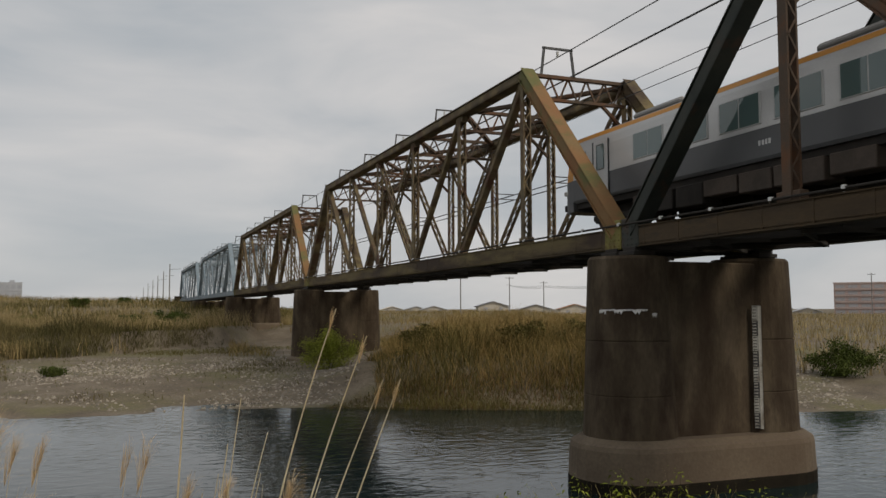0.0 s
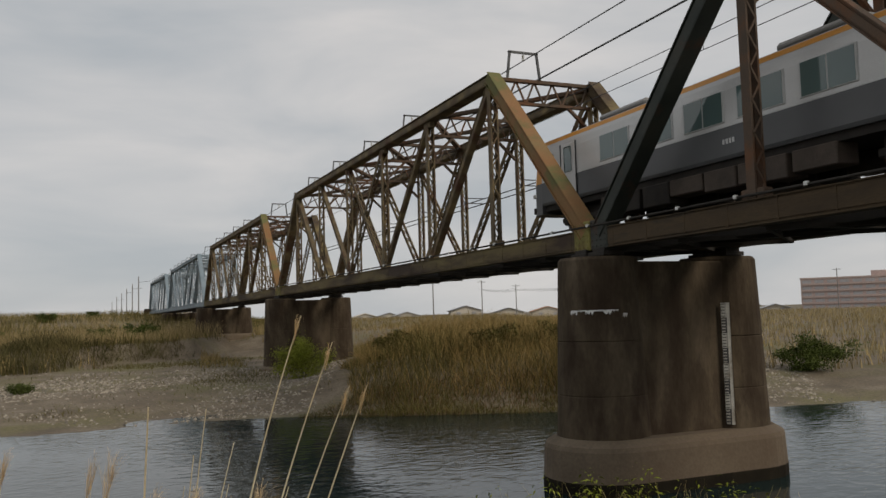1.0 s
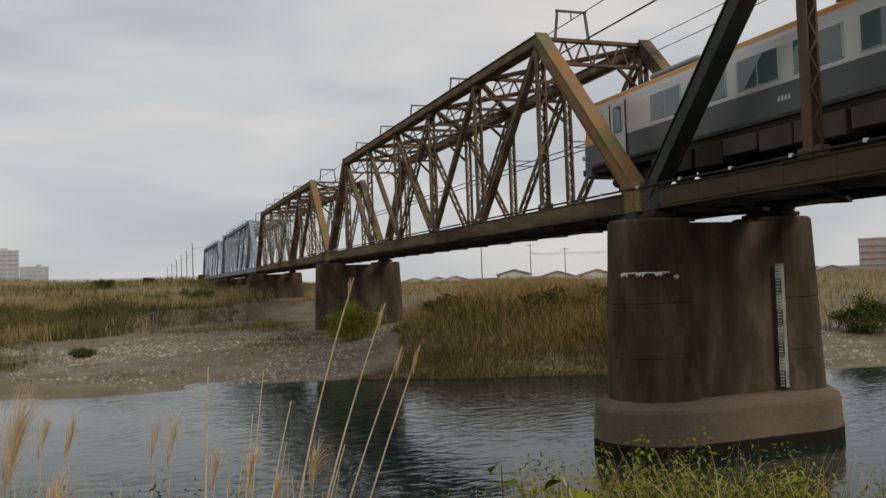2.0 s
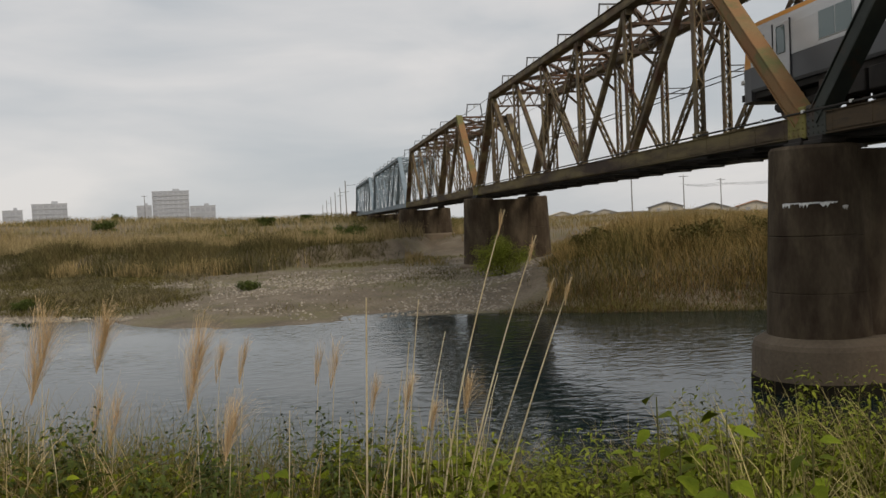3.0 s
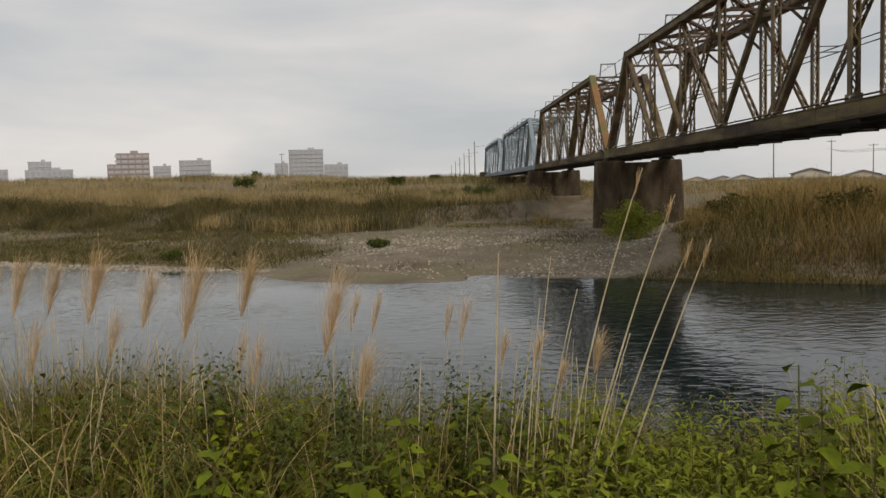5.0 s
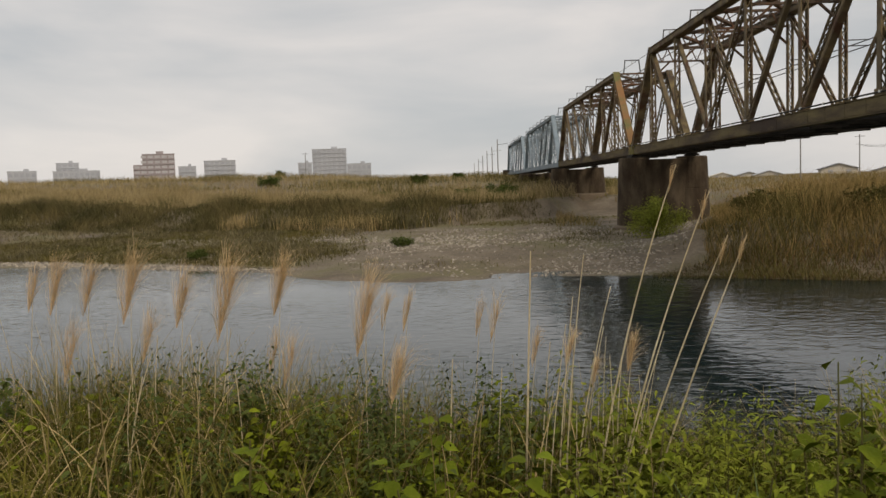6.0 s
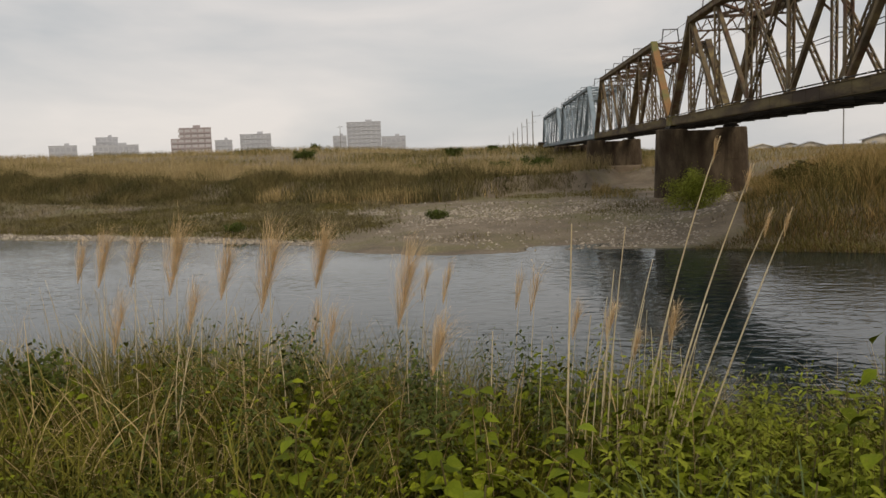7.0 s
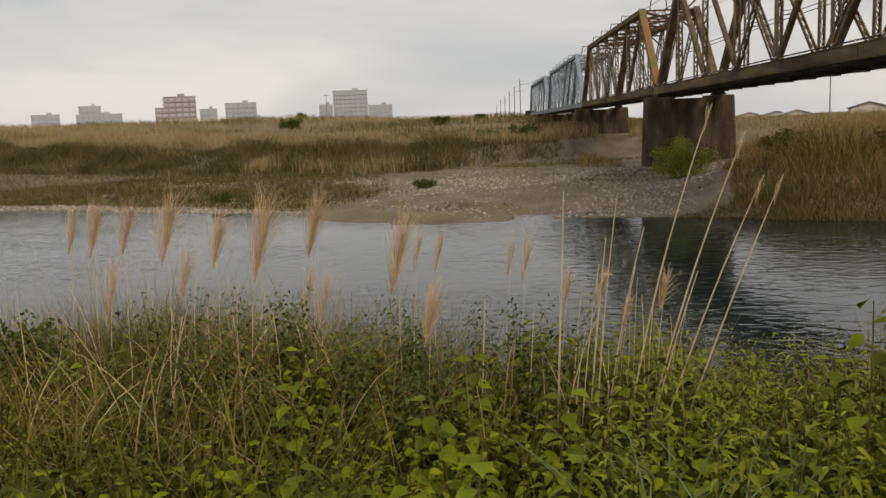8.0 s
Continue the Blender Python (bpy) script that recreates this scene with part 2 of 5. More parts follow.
    # portals and the lattice frames across the top
    for i in range(1, panels):
        y = i * PANEL
        bm = bmesh.new()
        zt, zb = Z_HIGH + 0.12, Z_HIGH - 0.85
        beam(bm, (0.2, y, zt), (WIDE - 0.2, y, zt), 0.24, 0.14, (0, 1, 0))
        beam(bm, (0.2, y, zb), (WIDE - 0.2, y, zb), 0.2, 0.12, (0, 1, 0))
        n = 10
        for j in range(n):
            x0, x1 = 0.25 + (WIDE - 0.5) * j / n, 0.25 + (WIDE - 0.5) * (j + 1) / n
            z0, z1 = (zb, zt) if j % 2 else (zt, zb)
            beam(bm, (x0, y, z0), (x1, y, z1), 0.06, 0.07, (0, 1, 0))
        for xs, d in ((0.2, 1), (WIDE - 0.2, -1)):
            beam(bm, (xs, y, zb - 1.0), (xs + d * 1.1, y, zb), 0.14, 0.12, (0, 1, 0))
        part("portal_frame" if i in (1, panels - 1) else "sway_frame", bm, brace_m, t, "latticed cross frame")
    for i in range(1, panels - 1):
        for x0, x1 in ((0.2, WIDE - 0.2), (WIDE - 0.2, 0.2)):
            bm = bmesh.new()
            laced(bm, (x0, i * PANEL + 0.1, Z_HIGH + 0.02), (x1, (i + 1) * PANEL - 0.1, Z_HIGH - 0.02), 0.16, 0.26, (0, 0, 1), 0.03, 0.45, 0.04)
            part("top_brace", bm, brace_m, t)
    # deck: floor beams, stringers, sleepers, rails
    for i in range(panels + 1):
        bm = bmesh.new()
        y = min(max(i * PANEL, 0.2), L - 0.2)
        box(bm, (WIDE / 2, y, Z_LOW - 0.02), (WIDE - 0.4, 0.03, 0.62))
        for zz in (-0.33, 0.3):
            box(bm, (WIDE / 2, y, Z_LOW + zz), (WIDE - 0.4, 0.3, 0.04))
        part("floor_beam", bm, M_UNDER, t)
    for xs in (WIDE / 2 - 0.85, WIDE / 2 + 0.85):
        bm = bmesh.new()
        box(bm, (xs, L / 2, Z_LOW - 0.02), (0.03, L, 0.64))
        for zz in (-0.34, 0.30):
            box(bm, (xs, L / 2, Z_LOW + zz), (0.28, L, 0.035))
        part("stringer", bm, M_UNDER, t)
    bm = bmesh.new()
    for i in range(int(L / 0.58)):
        box(bm, (WIDE / 2, 0.3 + i * 0.58, Z_LOW + 0.42), (2.3, 0.2, 0.2))
    tagged(part("sleepers", bm, M_WOOD, t, "weathered timber bridge sleepers"), kind="stuff")
    for xs in (WIDE / 2 - 0.55, WIDE / 2 + 0.55):
        bm = bmesh.new()
        box(bm, (xs, L / 2, Z_LOW + 0.53), (0.12, L + 0.7, 0.02))
        box(bm, (xs, L / 2, Z_LOW + 0.59), (0.02, L + 0.7, 0.1))
        box(bm, (xs, L / 2, Z_LOW + 0.65), (0.065, L + 0.7, 0.035))
        part("rail", bm, M_BROWN, t)
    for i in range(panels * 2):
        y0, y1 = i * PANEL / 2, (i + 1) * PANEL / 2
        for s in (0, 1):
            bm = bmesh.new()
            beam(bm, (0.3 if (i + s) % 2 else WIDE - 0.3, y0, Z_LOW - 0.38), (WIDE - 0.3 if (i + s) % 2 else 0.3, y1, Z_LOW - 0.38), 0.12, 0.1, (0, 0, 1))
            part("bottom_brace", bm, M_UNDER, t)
    return t


GAP = 0.76
PITCH = 7 * PANEL + GAP
START = 23.96
span = truss("truss_span", "weathered olive and rust riveted steel truss span", 7, (M_OLIVE, M_OLIVE, M_RUST, M_CHORD, M_BROWN))
span.matrix_basis = pose(NEAR_X, START, 0)
span_b = copy_thing(span, pose(NEAR_X, START + PITCH, 0))
tagged(span_b, "brown rusted riveted steel truss span over gravel bank")
span_a = truss("truss_span", "dark green riveted steel truss span at the river", 7, (M_BROWN, M_DARK, M_DARK, M_CHORD_DARK, M_BROWN))
span_a.matrix_basis = pose(NEAR_X, START - PITCH, 0)
span_c = truss("truss_span", "pale blue painted steel truss span on far bank", 8, (M_BLUE, M_BLUE, M_BLUE, M_BLUE, M_BLUE))
span_c.matrix_basis = pose(NEAR_X, START + 2 * PITCH, 0)
span_d = copy_thing(span_c, pose(NEAR_X, START + 2 * PITCH + 8 * PANEL + GAP, 0))
PIERS = [START - GAP / 2, START + PITCH - GAP / 2, START + 2 * PITCH - GAP / 2, START + 2 * PITCH + 8 * PANEL + GAP / 2, START + 2 * PITCH + 16 * PANEL + GAP * 1.5]


def ring(cx0, cx1, cy, r, z, n=14):
    """Outline of a stadium with its straight sides along x."""
    pts = []
    for i in range(n + 1):
        a = math.pi / 2 + math.pi * i / n
        pts.append((cx0 + r * math.cos(a), cy + r * math.sin(a), z))
    for i in range(n + 1):
        a = -math.pi / 2 + math.pi * i / n
        pts.append((cx1 + r * math.cos(a), cy + r * math.sin(a), z))
    return pts


def pier(y, foot, gauge=False):
    """Two round concrete shafts joined by a wall, on a wide rounded footing."""
    t = thing("bridge_pier", "dark stained concrete twin-column railway bridge pier", "bridge pier", (NEAR_X, y, 0), group="bridge piers")
    top = 7.32
    for x in (0.0, WIDE):
        bm = bmesh.new()
        rows = []
        for z, r in ((foot + 1.6, 1.52), (foot + 2.9, 1.46), (foot + 2.93, 1.44), (foot + 2.96, 1.46), (4.6, 1.40), (4.63, 1.37), (4.66, 1.40), (6.2, 1.34), (top - 0.1, 1.30), (top, 1.22)):
            if rows and z <= rows[-1][0][2]:
                continue
            rows.append([(x + r * math.cos(a), r * math.sin(a), z) for a in (2 * math.pi * i / 28 for i in range(28))])
        loft(bm, rows)
        part("column", bm, M_CONC, t, smooth=False)
    bm = bmesh.new()
    box(bm, (WIDE / 2, 0, (foot + 1.5 + top - 0.17) / 2), (WIDE, 2.2, top - 0.17 - foot - 1.5), bevel=0.05)
    part("web_wall", bm, M_CONC, t)
    bm = bmesh.new()
    loft(bm, [ring(0, WIDE, 0, r, z) for z, r in ((foot - 3.0, 2.0), (foot + 0.3, 2.0), (foot + 1.3, 1.95), (foot + 1.44, 1.9), (foot + 1.62, 1.6))])
    part("footing", bm, M_BASE, t, "pale concrete footing with water stains")
    if gauge:
        part_gauge(t, foot, top)
        # Black band stands in for the wet footing underside lying in shadow.
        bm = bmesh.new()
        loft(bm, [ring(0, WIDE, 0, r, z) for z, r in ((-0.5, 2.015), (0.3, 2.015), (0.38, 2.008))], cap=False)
        part("wet_shade_band", bm, M_WET_SHADE, t, "dark band for the wet, shaded footing underside at the waterline")
        chip = random.Random(9)
        for a0, a1, z in ((196, 262, 5.62), (268, 276, 5.5)):
            bm = bmesh.new()
            top_row, low_row = [], []
            for k in range(int(a1 - a0) + 1):
                c, s2 = math.cos(radians(a0 + k)), math.sin(radians(a0 + k))
                top_row.append(bm.verts.new((1.375 * c, 1.375 * s2, z + chip.uniform(-0.01, 0.02))))
                deep = 0.05 if (a0 + k) % 23 < 12 else 0.16
                low_row.append(bm.verts.new((1.381 * c, 1.381 * s2, z - deep * chip.uniform(0.3, 1.0))))
            for k in range(len(top_row) - 1):
                bm.faces.new((top_row[k], top_row[k + 1], low_row[k + 1], low_row[k]))
            part("pale_chipping", bm, M_WHITE, t, "pale chipped plaster line")
    return t


M_WHITE = material("white enamel", [(0.62, 0.62, 0.6), (0.75, 0.75, 0.72)], 3, 0.5, 0.1, 30, stain=(0.3, 0.25, 0.2), stain_scale=2.5, stain_range=(0.55, 0.7))
M_BLACK = material("black enamel", [(0.02, 0.02, 0.022), (0.04, 0.04, 0.04)], 3, 0.5, 0.1, 30)


M_GAUGE = material("faded white level board", [(0.4, 0.39, 0.35), (0.55, 0.53, 0.48)], 3, 0.6, 0.1, 30, stain=(0.2, 0.16, 0.11), stain_scale=2.0, stain_range=(0.5, 0.7))
M_GAUGE_DARK = material("faded black level board", [(0.05, 0.05, 0.05), (0.1, 0.095, 0.09)], 3, 0.6, 0.1, 30)


def part_gauge(t, foot, top):
    """Water level board on the far shaft, facing the bank where the viewer stands."""
    a = radians(236)
    w = Vector((math.cos(a), math.sin(a), 0))
    s = Vector((-w.y, w.x, 0))
    m = Matrix((s, w, Vector((0, 0, 1)))).transposed().to_4x4()
    m.translation = Vector((WIDE, 0, 0))
    bm = bmesh.new()
    z0, z1 = foot + 1.75, 5.75
    box(bm, (0.11, 1.56, (z0 + z1) / 2), (0.1, 0.06, z1 - z0), m, 0.008)
    g = part("level_gauge", bm, M_GAUGE, t, "faded white and black water level gauge board")
    n = 8
    for i in range(n):
        zc = z0 + (i + 0.5) * (z1 - z0) / n
        bm = bmesh.new()
        box(bm, (-0.03, 1.555, zc), (0.17, 0.05, (z1 - z0) / n - 0.015), m, 0.006)
        part("gauge_band", bm, M_GAUGE if i % 2 else M_GAUGE_DARK, g)
    for dark in (0, 1):
        bm = bmesh.new()
        for i in range(dark, n, 2):
            for k in range(5):
                box(bm, (-0.05, 1.585, z0 + (i + (k + 0.5) / 5) * (z1 - z0) / n), (0.12, 0.014, 0.03), m)
        tagged(part("gauge_marks", bm, M_GAUGE_DARK if dark else M_GAUGE, g), kind="stuff")
    return g


# ---- ground ----
NU = Vector((0.41, 0.912, 0))      # across the river, away from the viewer
NV = Vector((-0.912, 0.41, 0))     # along the river


def shoreline(v):
    """Distance across the river at which the far water's edge lies; a flat sand spit reaches out."""
    return 48.2 + 1.0 * noise.noise(Vector((v * 0.06, 3.1, 0))) - 4.6 * math.exp(-((v - 25) / 8) ** 2) + 1.2 * math.exp(-((v - 8) / 6) ** 2)


def terrace_u(v):
    """Distance across the river at which the terrace with the tall grass begins; a gravel tongue runs in beside the piers."""
    return 76 + 3.5 * noise.noise(Vector((v * 0.07, 1.0, 0))) + 1.5 * noise.noise(Vector((v * 0.3, 5.0, 0))) + 34 * smooth(39, 31, v)


def smooth(a, b, x):
    q = min(1.0, max(0.0, (x - a) / (b - a)))
    return q * q * (3 - 2 * q)


def ground_z(x, y):
    u = NU.x * x + NU.y * y
    v = NV.x * x + NV.y * y
    if u < 24:
        z = 4.0 - 0.25 * smooth(1.0, 3.5, u) - 4.9 * smooth(3.8, 14.0, u) - 0.3 * smooth(14, 22, u)
    else:
        w = u - shoreline(v)
        dist = math.hypot(x, y)
        az = math.degrees(math.atan2(-x, y))
        right = 1 - smooth(2, 16, v)
        edge = -1.3 + 1.3 * smooth(-12, 0, w)
        gravel = edge + 0.5 * smooth(0, 9, w) + 0.75 * smooth(6, 28, w)
        bank = edge + 2.9 * smooth(0.3, 11, w)
        far = 1 - smooth(-19, -11, v)
        bank = bank * (1 - far) + far * (edge + 1.3 * smooth(0, 20, w) + 0.5 * smooth(20, 30, w))
        z = gravel * (1 - right) + bank * right
        t = terrace_u(v)
        z += (1 - right) * 2.0 * smooth(t - 1.5, t + 9, u) + 0.8 * right * smooth(20, 80, w)
        z += (4.3 * smooth(105, 250, dist)) * (1 - right) * (0.3 + 0.7 * smooth(-13, -4, az)) + 1.0 * right * smooth(60, 220, w)
        z += 1.7 * smooth(2, 13, az) * smooth(95, 215, dist)
        z -= smooth(400, 1500, u) * 2.0
        rough = smooth(-2, 3, w)
        z += rough * (0.2 * noise.noise(Vector((x * 0.12, y * 0.12, 0))) + 0.1 * noise.noise(Vector((x * 0.45, y * 0.45, 2))))
    return z


def steps(lo, hi, inner, fine):
    """Coordinates that are dense inside and widen outwards."""
    out = list(np.arange(inner[0], inner[1] + fine / 2, fine))
    s, q = fine, inner[1]
    while q < hi:
        s *= 1.22
        q += s
        out.append(q)
    s, q = fine, inner[0]
    while q > lo:
        s *= 1.22
        q -= s
        out.insert(0, q)
    return out


def mesh_from(name, verts, faces, mat, smooth_faces=False):
    me = bpy.data.meshes.new(name)
    me.from_pydata(verts, [], faces)
    me.materials.append(mat)
    if smooth_faces:
        me.polygons.foreach_set("use_smooth", [True] * len(me.polygons))
    me.update()
    return new(name, me)


def gravel_material():
    m = material("river gravel and soil", [(0.1, 0.077, 0.05), (0.14, 0.11, 0.075), (0.19, 0.155, 0.112)], 0.35, 0.95, 0.8, 3.5, stain=(0.13, 0.115, 0.05), stain_scale=0.09, stain_range=(0.48, 0.62), bump_dist=0.08)
    n, k = m.node_tree.nodes, m.node_tree.links
    b = n["Principled BSDF"]
    src = b.inputs["Base Color"].links[0].from_socket
    co = n.new("ShaderNodeTexCoord")
    vo = n.new("ShaderNodeTexVoronoi")
    vo.inputs["Scale"].default_value = 9.0
    k.new(co.outputs["Object"], vo.inputs["Vector"])
    r = n.new("ShaderNodeMapRange")
    r.inputs["To Min"].default_value, r.inputs["To Max"].default_value = 0.84, 1.18
    sep = n.new("ShaderNodeSeparateColor")
    k.new(vo.outputs["Color"], sep.inputs["Color"])
    k.new(sep.outputs["Red"], r.inputs["Value"])
    s = n.new("ShaderNodeVectorMath")
    s.operation = "SCALE"
    k.new(src, s.inputs[0])
    k.new(r.outputs["Result"], s.inputs["Scale"])
    k.new(s.outputs["Vector"], b.inputs["Base Color"])
    return m


M_GRAVEL = gravel_material()
us = steps(-1500, 4000, (-6, 100), 0.9)
vs = steps(-4000, 4000, (-45, 75), 1.2)
gverts, gfaces = [], []
for u in us:
    for v in vs:
        p = NU * u + NV * v
        gverts.append((p.x, p.y, ground_z(p.x, p.y)))
nv = len(vs)
for i in range(len(us) - 1):
    for j in range(nv - 1):
        a = i * nv + j
        gfaces.append((a, a + nv, a + nv + 1, a + 1))
ground = tagged(mesh_from("ground", gverts, gfaces, M_GRAVEL, True), "grey gravel and dry soil river banks", "ground", kind="structure")


def water_material():
    m = bpy.data.materials.new("river water")
    m.use_nodes = True
    n, k = m.node_tree.nodes, m.node_tree.links
    b = n["Principled BSDF"]
    b.inputs["Base Color"].default_value = (0.012, 0.024, 0.024, 1)
    b.inputs["Roughness"].default_value = 0.06
    b.inputs["IOR"].default_value = 1.33
    co = n.new("ShaderNodeTexCoord")
    mp = n.new("ShaderNodeMapping")
    mp.inputs["Rotation"].default_value = (0, 0, radians(24))
    mp.inputs["Scale"].default_value = (1.25, 2.1, 1)
    k.new(co.outputs["Object"], mp.inputs["Vector"])
    a = n.new("ShaderNodeTexNoise")
    a.inputs["Scale"].default_value, a.inputs["Detail"].default_value, a.inputs["Distortion"].default_value = 1.0, 2.5, 0.7
    k.new(mp.outputs["Vector"], a.inputs["Vector"])
    c = n.new("ShaderNodeTexNoise")
    c.inputs["Scale"].default_value, c.inputs["Detail"].default_value = 0.07, 2
    k.new(co.outputs["Object"], c.inputs["Vector"])
    r = n.new("ShaderNodeMapRange")
    r.inputs["From Min"].default_value, r.inputs["From Max"].default_value = 0.35, 0.65
    r.inputs["To Min"].default_value, r.inputs["To Max"].default_value = 0.06, 0.5
    dot = n.new("ShaderNodeVectorMath")
    dot.operation = "DOT_PRODUCT"
    dot.inputs[1].default_value = (-0.912, 0.41, 0)
    k.new(co.outputs["Object"], dot.inputs[0])
    wind = n.new("ShaderNodeMapRange")
    wind.inputs["From Min"].default_value, wind.inputs["From Max"].default_value = 26, 4
    wind.inputs["To Min"].default_value, wind.inputs["To Max"].default_value = -0.04, 0.07
    k.new(dot.outputs["Value"], wind.inputs["Value"])
    add = n.new("ShaderNodeMath")
    k.new(c.outputs["Fac"], add.inputs[0])
    k.new(wind.outputs["Result"], add.inputs[1])
    k.new(add.outputs["Value"], r.inputs["Value"])
    bp = n.new("ShaderNodeBump")
    bp.inputs["Distance"].default_value = 0.085
    k.new(r.outputs["Result"], bp.inputs["Strength"])
    k.new(a.outputs["Fac"], bp.inputs["Height"])
    k.new(bp.outputs["Normal"], b.inputs["Normal"])
    return m


wv = []
for u, v in ((6, -300), (54, -300), (54, 300), (6, 300)):
    p = NU * u + NV * v
    wv.append((p.x, p.y, 0.0))
water = tagged(mesh_from("water", wv, [(0, 1, 2, 3)], water_material()), "dark rippled river water reflecting grey sky", "river", kind="structure")

for i, y in enumerate(PIERS):
    g = ground_z(NEAR_X, y)
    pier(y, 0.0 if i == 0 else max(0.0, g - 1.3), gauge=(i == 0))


# ---- the train ----
M_BODY = material("brushed silver grey car body", [(0.5, 0.5, 0.49), (0.56, 0.555, 0.545)], 0.6, 0.36, 0.03, 60, metal=0.2, stretch=(1, 0.2, 3))
M_LOWER = material("dark grey car body paint", [(0.075, 0.077, 0.08), (0.09, 0.092, 0.095)], 0.6, 0.45, 0.03, 60)
M_ORANGE = material("orange car paint", [(0.62, 0.26, 0.03), (0.68, 0.29, 0.04)], 0.6, 0.4, 0.03, 60)
M_TRIM = material("pale window trim", [(0.42, 0.43, 0.42), (0.5, 0.5, 0.49)], 1, 0.45, 0.03, 40)
M_ROOF = material("grey train roof", [(0.2, 0.2, 0.19), (0.27, 0.26, 0.25)], 0.8, 0.7, 0.1, 20)
M_GEAR = material("underfloor machinery grime", [(0.014, 0.011, 0.009), (0.03, 0.024, 0.019)], 2.0, 0.85, 0.3, 20)
M_GEARBOX = material("grey equipment box", [(0.045, 0.034, 0.026), (0.085, 0.064, 0.05)], 1.2, 0.8, 0.2, 20)


def glass_material():
    m = bpy.data.materials.new("tinted train glass")
    m.use_nodes = True
    b = m.node_tree.nodes["Principled BSDF"]
    b.inputs["Base Color"].default_value = (0.09, 0.14, 0.135, 1)
    b.inputs["Roughness"].default_value = 0.05
    b.inputs["Specular IOR Level"].default_value = 0.8
    return m


M_GLASS = glass_material()
CAR_L, HALF_W = 20.4, 1.4


def rail_car(at, front, label):
    """One express car; it runs along y, from y = 0 to its leading end at CAR_L; z = 0 is the rail."""
    t = thing("train_car", label, "train car", at, group="express train")
    def shell(name, outline, mat, y0=0.15, y1=CAR_L - 0.15, lab=""):
        bm = bmesh.new()
        loft(bm, [[(x, y, z) for x, z in outline] for y in (y0, y1)])
        return part(name, bm, mat, t, lab)
    nose = 1.0 if front else 0.0
    body_end = CAR_L - 0.15 - nose
    shell("lower_body", [(-1.36, 1.12), (-HALF_W, 1.22), (-HALF_W, 2.02), (HALF_W, 2.02), (HALF_W, 1.22), (1.36, 1.12)], M_LOWER, y1=body_end, lab="dark grey lower body panels")
    shell("upper_body", [(-HALF_W, 2.02), (-HALF_W, 3.05), (-1.36, 3.32), (-1.315, 3.46), (1.315, 3.46), (1.36, 3.32), (HALF_W, 3.05), (HALF_W, 2.02)], M_BODY, y1=body_end, lab="silver grey upper body")
    shell("roof", [(-1.28, 3.61), (-1.0, 3.74), (-0.5, 3.82), (0.5, 3.82), (1.0, 3.74), (1.28, 3.61)], M_ROOF, y1=body_end)
    shell("roof_stripe", [(-1.32, 3.46), (-1.285, 3.61), (1.285, 3.61), (1.32, 3.46)], M_ORANGE, y1=body_end, lab="orange band along the roof edge")
    if front:
        for name, outline, mat in (("nose_lower", [(-HALF_W, 0.8), (-HALF_W, 2.02), (HALF_W, 2.02), (HALF_W, 0.8)], M_LOWER),
                                   ("nose_upper", [(-HALF_W, 2.02), (-HALF_W, 3.05), (-1.315, 3.46), (1.315, 3.46), (HALF_W, 3.05), (HALF_W, 2.02)], M_ORANGE),
                                   ("nose_roof", [(-1.32, 3.46), (-1.2, 3.64), (-0.5, 3.8), (0.5, 3.8), (1.2, 3.64), (1.32, 3.46)], M_ORANGE)):
            bm = bmesh.new()
            rows = []
            for q, sx in ((0.0, 1.0), (0.5, 0.97), (0.85, 0.86), (1.0, 0.72)):
                rows.append([(x * sx, body_end + nose * q - 0.25 * max(0, z - 1.9) * q, z - (0.25 * q if z > 3.2 else 0)) for x, z in outline])
            loft(bm, rows)
            part(name, bm, mat, t)
        bm = bmesh.new()
        box(bm, (0, body_end + nose - 0.22, 2.45), (1.5, 0.2, 0.9), bevel=0.08)
        part("windscreen", bm, M_BLACK, t, "dark sloped cab windscreen")
        for s in (-1, 1):
            bm = bmesh.new()
            box(bm, (s * HALF_W, body_end - 0.55, 2.68), (0.05, 0.85, 0.7), bevel=0.02)
            part("cab_window", bm, M_BLACK, t)
            bm = bmesh.new()
            box(bm, (s * (HALF_W - 0.16), body_end + 0.7, 1.6), (0.2, 0.3, 0.16), bevel=0.03)
            part("headlight", bm, M_WHITE, t)
    # windows and doors on both sides
    for s in (-1, 1):
        y = 4.4
        while y + 1.9 < CAR_L - 4.6:
            bm = bmesh.new()
            box(bm, (s * HALF_W, y + 0.85, 2.62), (0.05, 1.78, 0.94), bevel=0.02)
            fr = part("window", bm, M_TRIM, t)
            for q in (0, 1):
                bm = bmesh.new()
                box(bm, (s * (HALF_W + 0.022), y + 0.43 + q * 0.84, 2.62), (0.02, 0.79, 0.86))
                part("pane", bm, M_GLASS, fr)
            y += 2.25
        for y in (2.0, CAR_L - 3.2):
            bm = bmesh.new()
            box(bm, (s * HALF_W, y, 2.22), (0.07, 1.0, 2.0), bevel=0.03)
            d = part("door", bm, M_BODY, t, "silver grey passenger door")
            bm = bmesh.new()
            box(bm, (s * (HALF_W + 0.03), y, 2.62), (0.03, 0.5, 0.95), bevel=0.05)
            part("door_window", bm, M_GLASS, d)
            for k in (-1, 1):
                bm = bmesh.new()
                box(bm, (s * (HALF_W + 0.02), y + k * 0.53, 2.22), (0.05, 0.03, 2.05))
                part("door_edge", bm, M_BLACK, d)
        bm = bmesh.new()
        box(bm, (s * HALF_W, CAR_L / 2, 2.05), (0.02, CAR_L - 2.4, 0.04))
